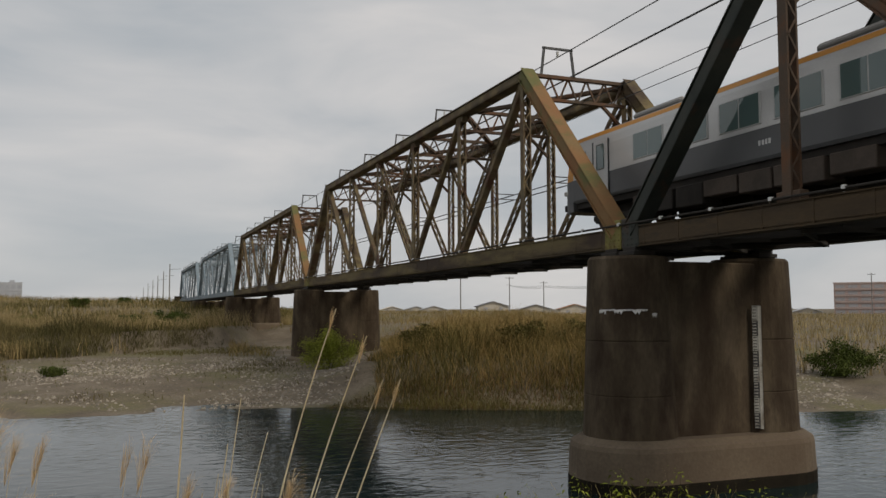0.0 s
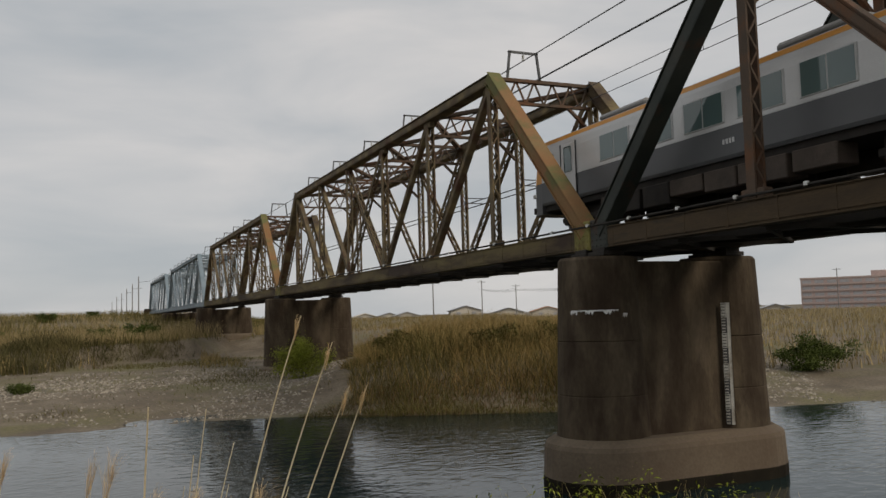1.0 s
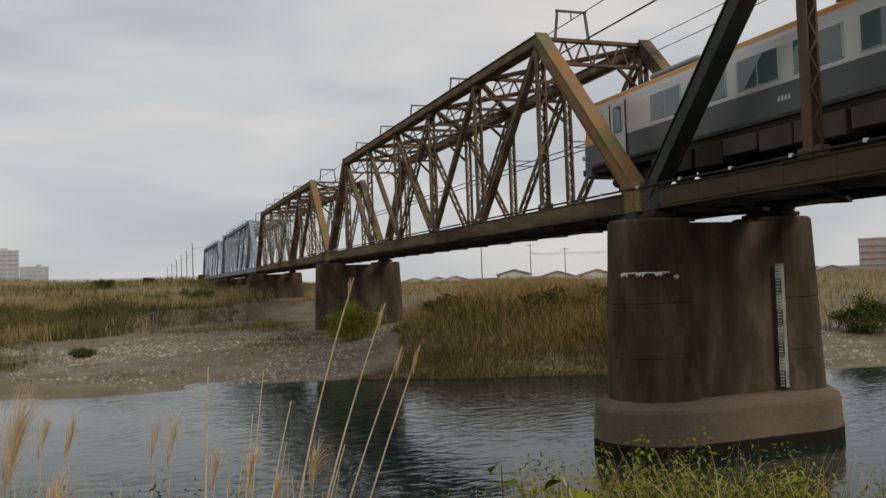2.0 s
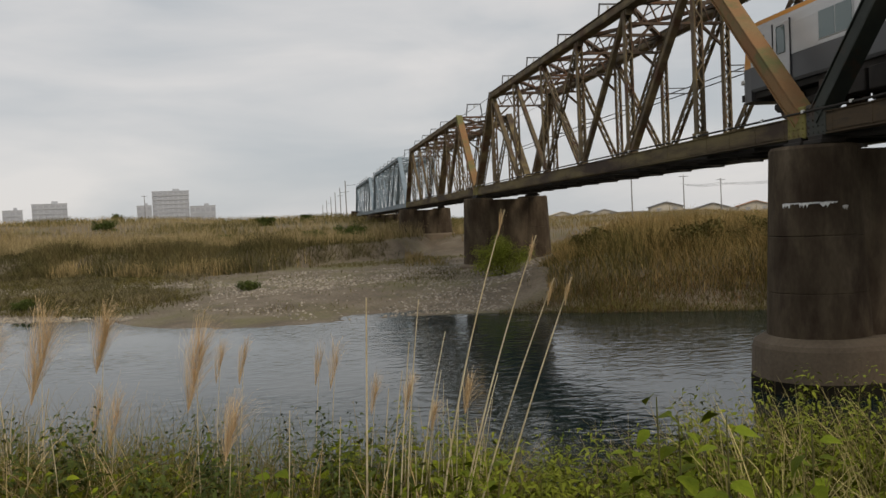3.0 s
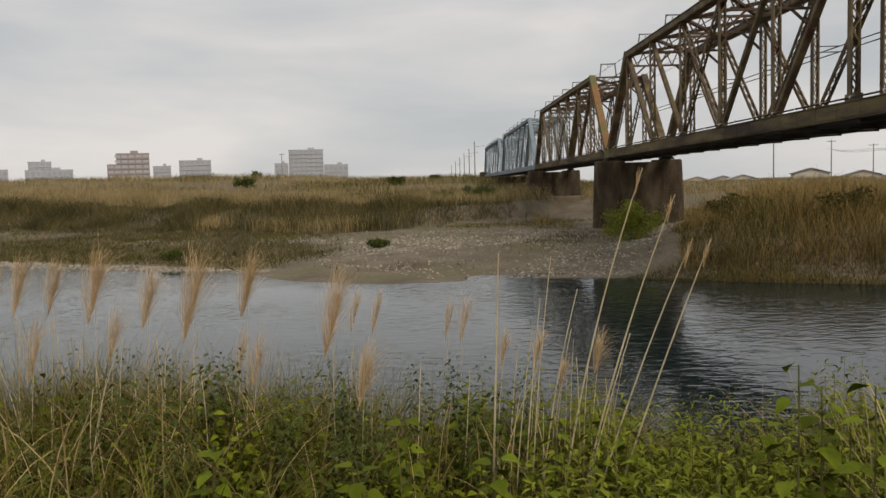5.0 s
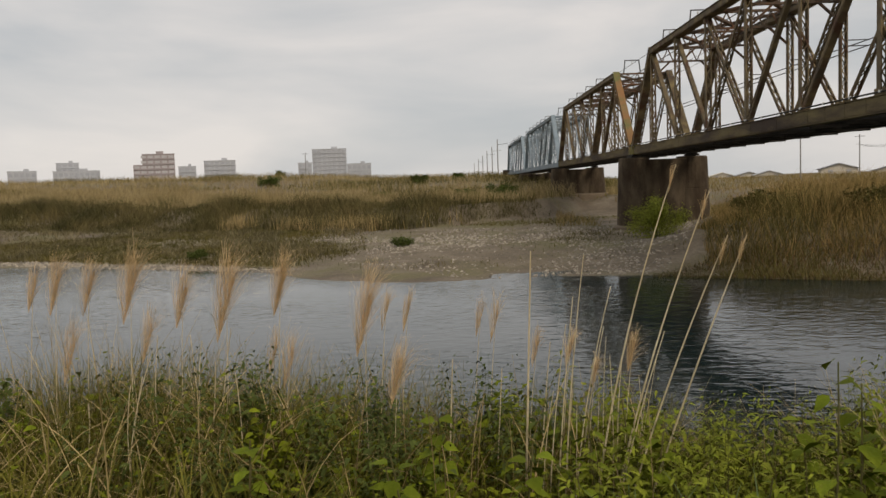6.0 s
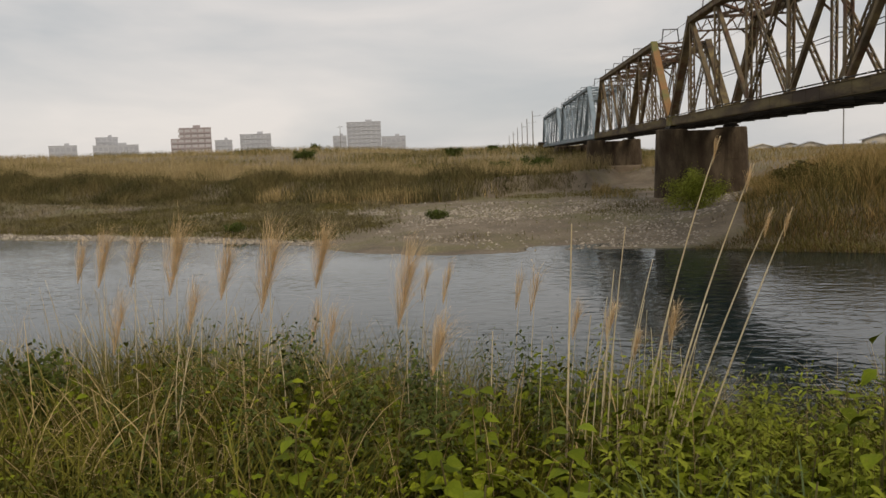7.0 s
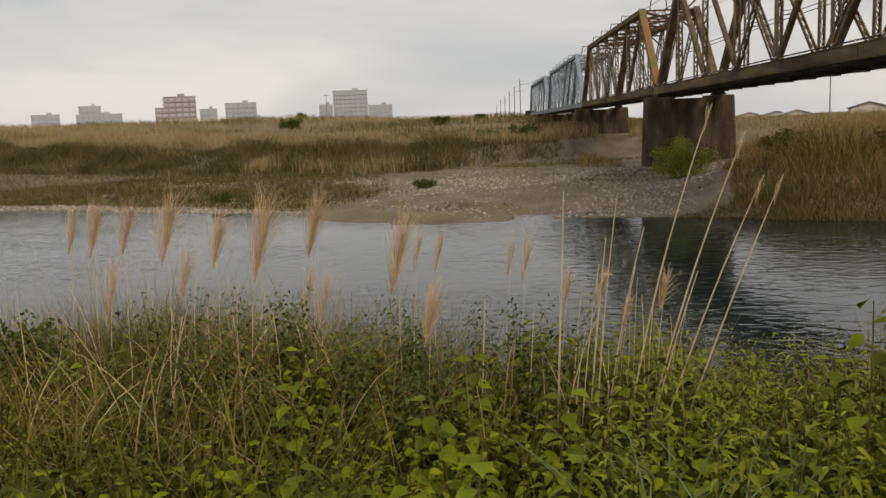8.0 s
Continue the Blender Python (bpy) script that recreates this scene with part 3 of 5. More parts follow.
        part("trim_line", bm, M_BODY, t)
    for s in (-1, 1):
        bm = bmesh.new()
        for q in range(4):
            box(bm, (s * (HALF_W + 0.006), CAR_L * 0.42 + q * 0.13, 1.62), (0.012, 0.08, 0.14))
        tagged(part("number_bars", bm, M_BODY, t, "pale bars of car number"), kind="stuff")
    # underfloor
    rnd = random.Random(int(at[1] * 7) + 3)
    bm = bmesh.new()
    box(bm, (0, CAR_L / 2, 1.02), (2.5, CAR_L - 0.4, 0.24))
    part("underframe", bm, M_GEAR, t)
    y = 5.2
    while y < CAR_L - 5.6:
        w = rnd.uniform(0.6, 1.5)
        h = rnd.uniform(0.5, 0.72)
        for s in (-1, 1):
            bm = bmesh.new()
            box(bm, (s * 0.95, y + w / 2, 0.92 - h / 2), (0.75, w, h), bevel=0.03)
            part("equipment_box", bm, M_GEARBOX if rnd.random() < 0.6 else M_GEAR, t)
        y += w + rnd.uniform(0.04, 0.18)
    for yc in (3.0, CAR_L - 3.2):
        bm = bmesh.new()
        for s in (-1, 1):
            box(bm, (s * 0.82, yc, 0.47), (0.14, 2.9, 0.22), bevel=0.04)
            for q in (-1.05, 1.05):
                box(bm, (s * 0.85, yc + q, 0.43), (0.22, 0.36, 0.34), bevel=0.05)
            box(bm, (s * 0.85, yc, 0.68), (0.4, 0.55, 0.24), bevel=0.08)
        box(bm, (0, yc, 0.62), (1.5, 2.7, 0.5))
        bogie = part("bogie", bm, M_GEAR, t)
        for q in (-1.05, 1.05):
            bm = bmesh.new()
            for s in (-1, 1):
                rod(bm, (s * 0.5, yc + q, 0.43), (s * 0.63, yc + q, 0.43), 0.43, seg=24)
            rod(bm, (-0.5, yc + q, 0.43), (0.5, yc + q, 0.43), 0.08)
            part("wheelset", bm, M_BROWN, bogie)
    for yc in (6.0, 14.5):
        bm = bmesh.new()
        box(bm, (0, yc, 3.88), (1.8, 2.8, 0.26), bevel=0.1)
        part("air_conditioner", bm, M_ROOF, t)
    if not front:
        bm = bmesh.new()
        box(bm, (0, CAR_L - 0.05, 2.2), (2.3, 0.5, 2.4), bevel=0.05)
        part("gangway", bm, M_BLACK, t, "black rubber gangway bellows")
    return t


TRACK_X = NEAR_X + WIDE / 2
TRAIN_Y = 9.6
car_a = rail_car((TRACK_X, TRAIN_Y, RAIL_Z), True, "silver grey express train leading car with orange roof band")
car_b = rail_car((TRACK_X, TRAIN_Y - CAR_L - 0.1, RAIL_Z), False, "silver grey express train car with dark lower body")


# ---- overhead line ----
M_WIRE = material("dull wire", [(0.05, 0.055, 0.06), (0.09, 0.09, 0.09)], 2, 0.6, 0, 20, metal=0.3)
M_POLE = material("grey concrete pole", [(0.2, 0.2, 0.195), (0.27, 0.265, 0.255)], 1.5, 0.85, 0.2, 15)


def wire_frame(x0, x1, y, z, h, w=0.09):
    t = thing("wire_bracket", "grey steel overhead line bracket on bridge portal", "wire bracket", (NEAR_X, y, 0), group="wire brackets")
    for a, b in (((x0, z), (x0 + 0.12 * h, z + h)), ((x1, z), (x1 - 0.12 * h, z + h))):
        bm = bmesh.new()
        beam(bm, (a[0], 0, a[1]), (b[0], 0, b[1]), w, w, (0, 1, 0))
        part("leg", bm, M_WIRE, t)
    bm = bmesh.new()
    beam(bm, (x0 + 0.06 * h, 0, z + h), (x1 - 0.06 * h, 0, z + h), w, w, (0, 1, 0))
    part("crossbar", bm, M_WIRE, t)
    bm = bmesh.new()
    xm = (x0 + x1) / 2
    rod(bm, (xm, 0, z + h), (xm, 0, z + h - 0.12), 0.02)
    for i in range(3):
        rod(bm, (xm, 0, z + h - 0.12 - i * 0.09), (xm, 0, z + h - 0.18 - i * 0.09), 0.07, 0.04, 10)
    part("insulator", bm, M_WHITE, t)
    return t


for k in range(-1, 4):
    y0 = START + k * PITCH if k < 3 else START + 2 * PITCH + 8 * PANEL + GAP
    n = 7 if k < 2 else 8
    wire_frame(0.75, 2.3, y0 + PANEL, Z_HIGH + 0.2, 1.15)
    for i in range(n - 3):
        wire_frame(-0.1, 0.95, y0 + (i + 2.5) * PANEL, Z_HIGH + 0.2, 0.75, 0.07)


def cable(name, label, x, z, y0, y1, r, sag=0.0, steps_n=24):
    bm = bmesh.new()
    rows = []
    for i in range(steps_n + 1):
        q = i / steps_n
        zz = z - sag * math.sin(math.pi * ((q * 5) % 1.0))
        rows.append([(x + r * math.cos(k), y0 + (y1 - y0) * q, zz + r * math.sin(k)) for k in (0, 1.047, 2.094, 3.142, 4.189, 5.236)])
    loft(bm, rows)
    return tagged(part(name, bm, M_WIRE, None), label, "cable")


cable("feeder_wire", "thin grey feeder wire along the bridge", NEAR_X + 1.52, Z_HIGH + 1.0, -25, 230, 0.022)
cable("feeder_cable", "thick dark feeder cable along the bridge", NEAR_X + 2.3, Z_HIGH + 0.3, -25, 230, 0.035)
cable("messenger_wire", "thin messenger wire over the track", TRACK_X, 14.25, -25, 230, 0.014)
cable("contact_wire", "thin contact wire over the track", TRACK_X, 13.72, -25, 230, 0.014)
for i in range(16):
    bm = bmesh.new()
    rod(bm, (TRACK_X, -12 + i * 8.2, 13.72), (TRACK_X, -12 + i * 8.2, 14.25), 0.009, seg=5)
    tagged(part("wire_dropper", bm, M_WIRE), "thin dropper between overhead wires", "wire dropper", "wire droppers")
for z in (12.05, 12.35):
    side = cable("side_cable", "grey cable on brackets along the far truss", NEAR_X + WIDE + 1.3, z, -25, 230, 0.03)
    for i in range(1, 7):
        bm = bmesh.new()
        beam(bm, (NEAR_X + WIDE, START + i * PANEL, z), (NEAR_X + WIDE + 1.35, START + i * PANEL, z), 0.05, 0.05, (0, 0, 1))
        part("arm", bm, M_WIRE, side)
# pipe with bright clamps along the near bottom chord
bm = bmesh.new()
rod(bm, (NEAR_X - 0.27, START - PITCH, Z_LOW + 0.42), (NEAR_X - 0.27, START + 2 * PITCH, Z_LOW + 0.42), 0.035)
conduit = tagged(part("conduit", bm, M_UNDER), "dark conduit with bright clamps along bottom chord", "conduit")
for i in range(36):
    bm = bmesh.new()
    box(bm, (NEAR_X - 0.27, START - 21 + i * PANEL / 3, Z_LOW + 0.44), (0.09, 0.12, 0.1), bevel=0.01)
    part("clamp", bm, M_WHITE, conduit)

for i, (y, dx, h) in enumerate(((262, -1.2, 11.5), (268, 6.4, 11), (298, -1.2, 11), (305, 6.4, 11), (340, -1.2, 11), (388, -1.2, 11), (450, -1.2, 11), (530, -1.2, 11))):
    t = thing("catenary_pole", "grey concrete railway catenary pole", "pole", (NEAR_X + dx, y, ground_z(NEAR_X + dx, y) - 0.2), group="catenary poles")
    bm = bmesh.new()
    rod(bm, (0, 0, 0), (0, 0, h), 0.2, 0.15, 10)
    part("shaft", bm, M_POLE, t)
    if i % 2 == 0:
        bm = bmesh.new()
        beam(bm, (0, 0, h - 1.6), (3.2, 0, h - 1.3), 0.09, 0.09)
        part("arm", bm, M_WIRE, t)

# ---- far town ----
# Distance haze is put into the M_HAZE, M_BRICK and M_FARWIN colours.
M_HAZE = material("haze-paled far concrete", [(0.37, 0.385, 0.415), (0.43, 0.445, 0.47)], 0.1, 0.9, 0, 2)
M_BRICK = material("haze-dulled red brown tiled facade", [(0.29, 0.258, 0.262), (0.34, 0.3, 0.303)], 0.1, 0.9, 0, 2)
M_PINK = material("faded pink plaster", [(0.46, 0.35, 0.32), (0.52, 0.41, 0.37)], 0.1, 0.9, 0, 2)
M_FARWIN = material("haze-paled far window glass", [(0.31, 0.325, 0.355), (0.36, 0.375, 0.405)], 0.2, 0.4, 0, 2)
M_FARWIN_DULL = material("haze-paled far facade glass", [(0.36, 0.35, 0.36), (0.42, 0.41, 0.42)], 0.2, 0.4, 0, 2)
M_TILE = material("grey roof tiles", [(0.14, 0.145, 0.15), (0.2, 0.205, 0.21)], 1, 0.7, 0.2, 10)
M_TILE2 = material("orange brown roof tiles", [(0.32, 0.17, 0.1), (0.38, 0.22, 0.13)], 1, 0.7, 0.2, 10)
M_CREAM = material("cream house wall", [(0.5, 0.46, 0.38), (0.58, 0.53, 0.45)], 0.5, 0.85, 0.1, 10)


def polar(az, d):
    a = radians(az)
    return -d * math.sin(a), d * math.cos(a)


def block(az0, az1, el, d, mat, label, floors, depth=14, base=None, setback=0.0):
    """Block of flats or offices between two bearings, seen from the standing point; its roof stands el degrees up."""
    az = (az0 + az1) / 2
    x, y = polar(az, d)
    w = d * radians(abs(az1 - az0))
    z0 = ground_z(x, y) - 0.5 if base is None else base
    h = EYE.z + d * math.tan(radians(el)) - z0
    t = thing("building", label, "building", (x, y, z0), turn=az)
    bm = bmesh.new()
    if setback:
        box(bm, (w * setback / 2, depth / 2, h / 2), (w * (1 - setback), depth, h))
        box(bm, (-w * (1 - setback) / 2, depth / 2, h * 0.36), (w * setback, depth, h * 0.72))
    else:
        box(bm, (0, depth / 2, h / 2), (w, depth, h))
    part("wall", bm, mat, t)
    bm = bmesh.new()
    box(bm, (w * setback / 2, depth / 2, h + 0.25), (w * (1 - setback) + 0.4, depth + 0.4, 0.5))
    box(bm, (w * 0.15, depth / 2, h + 1.3), (w * 0.18, depth * 0.4, 2.2))
    part("roof", bm, mat, t)
    fh = h / floors
    n = max(3, int(w / 4))
    for i in range(floors):
        for j in range(n):
            bm = bmesh.new()
            xx = -w / 2 + w * (j + 0.5) / n
            if setback and xx < -w / 2 + w * setback and (i + 1) * fh > h * 0.72:
                bm.free()
                continue
            box(bm, (xx, -0.02, (i + 0.55) * fh), (w / n * 0.72, 0.3, fh * 0.5))
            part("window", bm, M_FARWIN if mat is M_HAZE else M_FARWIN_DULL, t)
        bm = bmesh.new()
        x0 = -w / 2 + (w * setback if (i + 1) * fh > h * 0.72 else 0)
        box(bm, ((x0 + w / 2) / 2, -0.25, (i + 0.14) * fh), (w / 2 - x0 - 0.1, 0.5, fh * 0.28))
        part("balcony", bm, mat, t)
    return t


block(20.63, 18.1, 2.55, 620, M_BRICK, "red brown stepped block of flats beyond the levee", 7, setback=0.22)
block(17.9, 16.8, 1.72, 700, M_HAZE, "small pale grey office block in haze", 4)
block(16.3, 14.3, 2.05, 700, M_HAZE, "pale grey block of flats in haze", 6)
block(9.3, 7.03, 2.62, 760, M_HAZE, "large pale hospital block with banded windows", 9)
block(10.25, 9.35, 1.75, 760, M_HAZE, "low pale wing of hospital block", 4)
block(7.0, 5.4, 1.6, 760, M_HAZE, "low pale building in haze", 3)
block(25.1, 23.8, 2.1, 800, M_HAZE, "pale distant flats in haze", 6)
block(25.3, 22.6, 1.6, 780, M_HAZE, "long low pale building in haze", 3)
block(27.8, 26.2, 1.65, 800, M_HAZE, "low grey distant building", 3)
block(-45.9, -53.0, 1.5, 330, M_PINK, "faded pink five storey block of flats", 5)


def house(az, d, w, roof_m, label, base=None, h=3.0):
    x, y = polar(az, d)
    z0 = (ground_z(x, y) - 0.3) if base is None else base
    t = thing("house", label, "house", (x, y, z0), turn=az + 8, group="far houses")
    dp = 8.0
    bm = bmesh.new()
    box(bm, (0, 0, h / 2), (w, dp, h))
    part("wall", bm, M_CREAM, t)
    bm = bmesh.new()
    e = 0.7
    pr = [(-w / 2 - e, h - 0.1), (0, h + w * 0.15), (w / 2 + e, h - 0.1), (w / 2 + e, h + 0.1), (0, h + w * 0.15 + 0.25), (-w / 2 - e, h + 0.1)]
    loft(bm, [[(px, yy, pz) for px, pz in pr] for yy in (-dp / 2 - e, dp / 2 + e)])
    part("roof", bm, roof_m, t)
    bm = bmesh.new()
    loft(bm, [[(-w / 2, yy, h), (w / 2, yy, h), (0, yy, h + w * 0.15)] for yy in (-dp / 2, dp / 2)])
    part("gable", bm, M_CREAM, t)
    for q in (-0.25, 0.25):
        bm = bmesh.new()
        box(bm, (w * q, -dp / 2, h * 0.55), (1.6, 0.2, 1.2))
        part("window", bm, M_FARWIN, t)
    return t


for az, d, w, roof_m, lab in (
        (-24.4, 300, 14, M_TILE, "cream house with grey tiled gable roof"), (-27.3, 310, 13, M_TILE, "low house with dark grey roof"),
        (-29.9, 305, 14, M_TILE2, "house with orange brown tiled roof"), (-20.4, 340, 13, M_HAZE, "long pale greenhouse among fields"),
        (-19.2, 350, 12, M_HAZE, "pale low shed among fields"), (-42.6, 300, 10, M_TILE, "low house with dark roof near flats"),
        (-44.3, 320, 12, M_HAZE, "small pale shed near flats"), (-33.0, 320, 12, M_TILE, "low grey roofed house"), (-17.6, 360, 12, M_CREAM, "small cream house among fields")):
    house(az, d * 1.12, w * 0.86, roof_m, lab, h=2.1 - (1.3 if roof_m in (M_HAZE, M_CREAM) else 0.0))
for az, d, h in ((-22.3, 190, 9.5), (-25.6, 230, 10), (-27.9, 240, 9.5), (-33.0, 235, 10), (9.75, 330, 11.0), (-48.0, 260, 12)):
    x, y = polar(az, d)
    t = thing("utility_pole", "thin grey utility pole with crossarm", "pole", (x, y, ground_z(x, y) - 0.2), turn=az, group="utility poles")
    bm = bmesh.new()
    rod(bm, (0, 0, 0), (0, 0, h), 0.17, 0.12, 8)
    part("shaft", bm, M_POLE, t)
    bm = bmesh.new()
    beam(bm, (-1.1, 0, h - 0.4), (1.1, 0, h - 0.4), 0.12, 0.12, (0, 1, 0))
    part("crossarm", bm, M_WIRE, t)

line = [polar(az, d) for az, d in ((-25.6, 230), (-27.9, 240), (-33.0, 235))]
for k, off in enumerate((-0.9, 0.0, 0.9)):
    bm = bmesh.new()
    rows = []
    for (xa, ya), (xb, yb) in zip(line, line[1:]):
        for i in range(10):
            q = i / 10
            z = 12.2 - k * 0.35 + off * 0.1 - 1.6 * q * (1 - q)
            rows.append([(xa + (xb - xa) * q + off + 0.035 * math.cos(a), ya + (yb - ya) * q, z + 0.035 * math.sin(a)) for a in (0.5, 2.6, 4.7)])
    loft(bm, rows)
    tagged(part("power_line", bm, M_WIRE), "thin sagging power line between utility poles", "cable", "power lines")

# ---- plants ----
M_REED_TAN = material("dry tan reeds", [(0.25, 0.19, 0.09), (0.36, 0.285, 0.155)], 0.15, 0.9, 0, 4, island=0.35, spec=0.06)
M_REED_GREEN = material("green brown reeds", [(0.075, 0.07, 0.022), (0.135, 0.112, 0.038)], 0.12, 0.9, 0, 4, island=0.35, spec=0.06)
M_REED_DARK = material("shade-dark olive undergrowth", [(0.06, 0.056, 0.024), (0.105, 0.092, 0.038), (0.16, 0.125, 0.056)], 0.2, 0.9, 0, 4, island=0.4, spec=0.06)
M_BAR_GRASS = material("faded bar grass", [(0.095, 0.088, 0.045), (0.15, 0.128, 0.072), (0.21, 0.17, 0.1)], 0.3, 0.9, 0, 4, island=0.4, spec=0.06)
M_REED_RUST = material("rusty dead reeds", [(0.11, 0.065, 0.03), (0.17, 0.1, 0.045)], 0.2, 0.9, 0, 4, island=0.4, spec=0.06)
M_REED_BANK = material("brown tan bank reeds", [(0.19, 0.135, 0.05), (0.29, 0.2, 0.08), (0.38, 0.27, 0.12)], 0.12, 0.9, 0, 4, island=0.4, spec=0.06)
M_MEADOW = material("meadow grass", [(0.13, 0.12, 0.04), (0.24, 0.18, 0.08), (0.30, 0.22, 0.10)], 0.06, 0.9, 0, 4, island=0.3, spec=0.06)
M_GRASS_DRY = material("dry straw grass", [(0.28, 0.205, 0.095), (0.41, 0.315, 0.155)], 0.6, 0.85, 0, 10, island=0.35, spec=0.06)
M_GRASS_GREEN = material("fresh green grass", [(0.088, 0.086, 0.014), (0.16, 0.14, 0.03)], 0.8, 0.85, 0, 10, island=0.45, spec=0.06)
M_LEAF = material("broad green weed leaf", [(0.095, 0.126, 0.009), (0.175, 0.196, 0.015)], 3.0, 0.82, 0.15, 40, island=0.33, spec=0.06)
M_LEAF_OB = material("broad yellow green weed leaf", [(0.085, 0.12, 0.009), (0.15, 0.175, 0.016)], 9.0, 0.7, 0.2, 60, random_ob=0.35, spec=0.06)
M_LEAF_FRESH = material("fresh narrow weed leaf", [(0.11, 0.14, 0.014), (0.185, 0.2, 0.026)], 2.0, 0.8, 0.1, 40, island=0.35, spec=0.06)
M_LEAF_DEEP = material("shade-dark deep green weed leaf", [(0.05, 0.066, 0.012), (0.09, 0.1, 0.018)], 2.0, 0.8, 0.1, 40, island=0.4, spec=0.06)
M_GRASS_PALE = material("pale green seeding grass", [(0.2, 0.19, 0.06), (0.36, 0.3, 0.13)], 0.7, 0.85, 0, 10, island=0.4, spec=0.06)
M_BLADE = material("blue green blade", [(0.09, 0.13, 0.05), (0.14, 0.18, 0.075)], 1.5, 0.7, 0, 10, island=0.3, spec=0.06)
M_STEM = material("green brown weed stem", [(0.09, 0.10, 0.035), (0.14, 0.11, 0.05)], 6, 0.8, 0, 40, spec=0.06)
M_STALK = material("pale dry reed stalk", [(0.46, 0.37, 0.23), (0.62, 0.53, 0.36)], 5, 0.7, 0.1, 60, spec=0.06)
M_PLUME = material("buff pampas plume", [(0.55, 0.39, 0.21), (0.68, 0.51, 0.31)], 5, 0.95, 0, 40, island=0.25, spec=0.06)
M_BUSH = material("yellow green willow leaves", [(0.19, 0.22, 0.03), (0.25, 0.27, 0.05)], 0.8, 0.8, 0, 8, island=0.35, spec=0.06)
M_BUSH_DARK = material("dark green shrub leaves", [(0.05, 0.068, 0.016), (0.08, 0.1, 0.026)], 0.8, 0.8, 0, 8, island=0.35, spec=0.06)
rng = np.random.default_rng(5)


def quads_object(name, co, mat):
    """Mesh out of strips: co has the shape (pieces, levels, 2, 3)."""
    n, lv = co.shape[0], co.shape[1]
    me = bpy.data.meshes.new(name)
    me.vertices.add(n * lv * 2)
    me.vertices.foreach_set("co", co.reshape(-1).astype(np.float32))
    base = (np.arange(n) * lv * 2)[:, None, None]
    k = (np.arange(lv - 1) * 2)[None, :, None]
    loops = (base + k + np.array([0, 1, 3, 2])[None, None, :]).reshape(-1)
    f = n * (lv - 1)
    me.loops.add(f * 4)
    me.loops.foreach_set("vertex_index", loops.astype(np.int32))
    me.polygons.add(f)
    me.polygons.foreach_set("loop_start", (np.arange(f) * 4).astype(np.int32))
    me.materials.append(mat)
    me.update(calc_edges=True)
    me.validate()
    return new(name, me)


def blades(name, label, category, foot, h, w, lean, mat, droop=0.3, levels=4):
    """Grass blades: foot (n, 3), heights h, widths w, lean as a share of the height."""
    n = len(foot)
    a = rng.uniform(0, 2 * np.pi, n)
    b = rng.uniform(0, 2 * np.pi, n)
    way = np.stack([np.cos(a), np.sin(a), np.zeros(n)], 1) * (lean * h)[:, None]
    side = np.stack([np.cos(b), np.sin(b), np.zeros(n)], 1)
    co = np.zeros((n, levels, 2, 3))
    for i in range(levels):
        q = i / (levels - 1)
        c = foot + way * (q ** 1.8)
        c = c + np.stack([np.zeros(n), np.zeros(n), h * (q - droop * lean * q * q)], 1)
        half = side * (w * (1 - 0.85 * q) / 2)[:, None]
        co[:, i, 0], co[:, i, 1] = c - half, c + half
    return tagged(quads_object(name, co, mat), label, category, kind="stuff")


def scatter_uv(n, u0, u1, v0, v1, keep=None, power=1.0):
    """Places on the ground by distance across (u) and along (v) the river, thinned by keep(u, v)."""
    out = []
    while len(out) < n:
        u = u0 + (u1 - u0) * rng.random() ** power
        v = rng.uniform(v0, v1)
        if keep is not None and rng.random() > keep(u, v):
            continue
        x, y = NU.x * u + NV.x * v, NU.y * u + NV.y * v
        out.append((x, y, ground_z(x, y) - 0.03))
    return np.array(out)


def patch(u, v, s, o):
    return noise.noise(Vector((u * s, v * s, o)))


def fan(u, v):
    """Stays inside the sector in front of the viewer."""
    x, y = NU.x * u + NV.x * v, NU.y * u + NV.y * v
    a = math.degrees(math.atan2(-x, y))
    return -56 < a < 34


def reed_keep(u, v):
    return 1.0 if fan(u, v) and patch(u, v, 0.12, 1) > -0.7 and v < 8.5 + 3 * patch(u, v, 0.2, 7) else 0.0


def shore_ramp(f):
    """Plants grow shorter towards the water and the gravel, in uneven clumps."""
    out = []
    for x, y, z in f:
        u, v = NU.x * x + NU.y * y, NV.x * x + NV.y * y
        low = (0.3 + 0.7 * smooth(48.5, 58, u)) * (0.45 + 0.55 * smooth(10.5, 2.0, v))
        out.append(low * (0.95 + 0.55 * patch(u, v, 0.2, 4) + 0.4 * patch(u, v, 0.55, 14)))
    return np.array(out)


f = scatter_uv(26000, 47.6, 80, -15, 14, reed_keep, 1.3)
n = len(f)
blades("reeds_green", "tangled green brown reeds on river bank", "reeds", f, rng.uniform(0.7, 2.3, n) * shore_ramp(f), rng.uniform(0.02, 0.055, n), rng.uniform(0.15, 1.1, n), M_REED_GREEN)
f = scatter_uv(9000, 47.6, 54, -15, 10, reed_keep)
n = len(f)
blades("reeds_rusty", "rusty brown dead reeds along the water", "reeds", f, rng.uniform(0.4, 1.5, n) * shore_ramp(f), rng.uniform(0.02, 0.05, n), rng.uniform(0.3, 1.3, n), M_REED_RUST, droop=0.6)
f = scatter_uv(26000, 51.5, 95, -15, 13, lambda u, v: reed_keep(u, v) * (1.0 if patch(u, v, 0.15, 21) > -0.15 or u > 66 else 0.25), 1.1)
n = len(f)
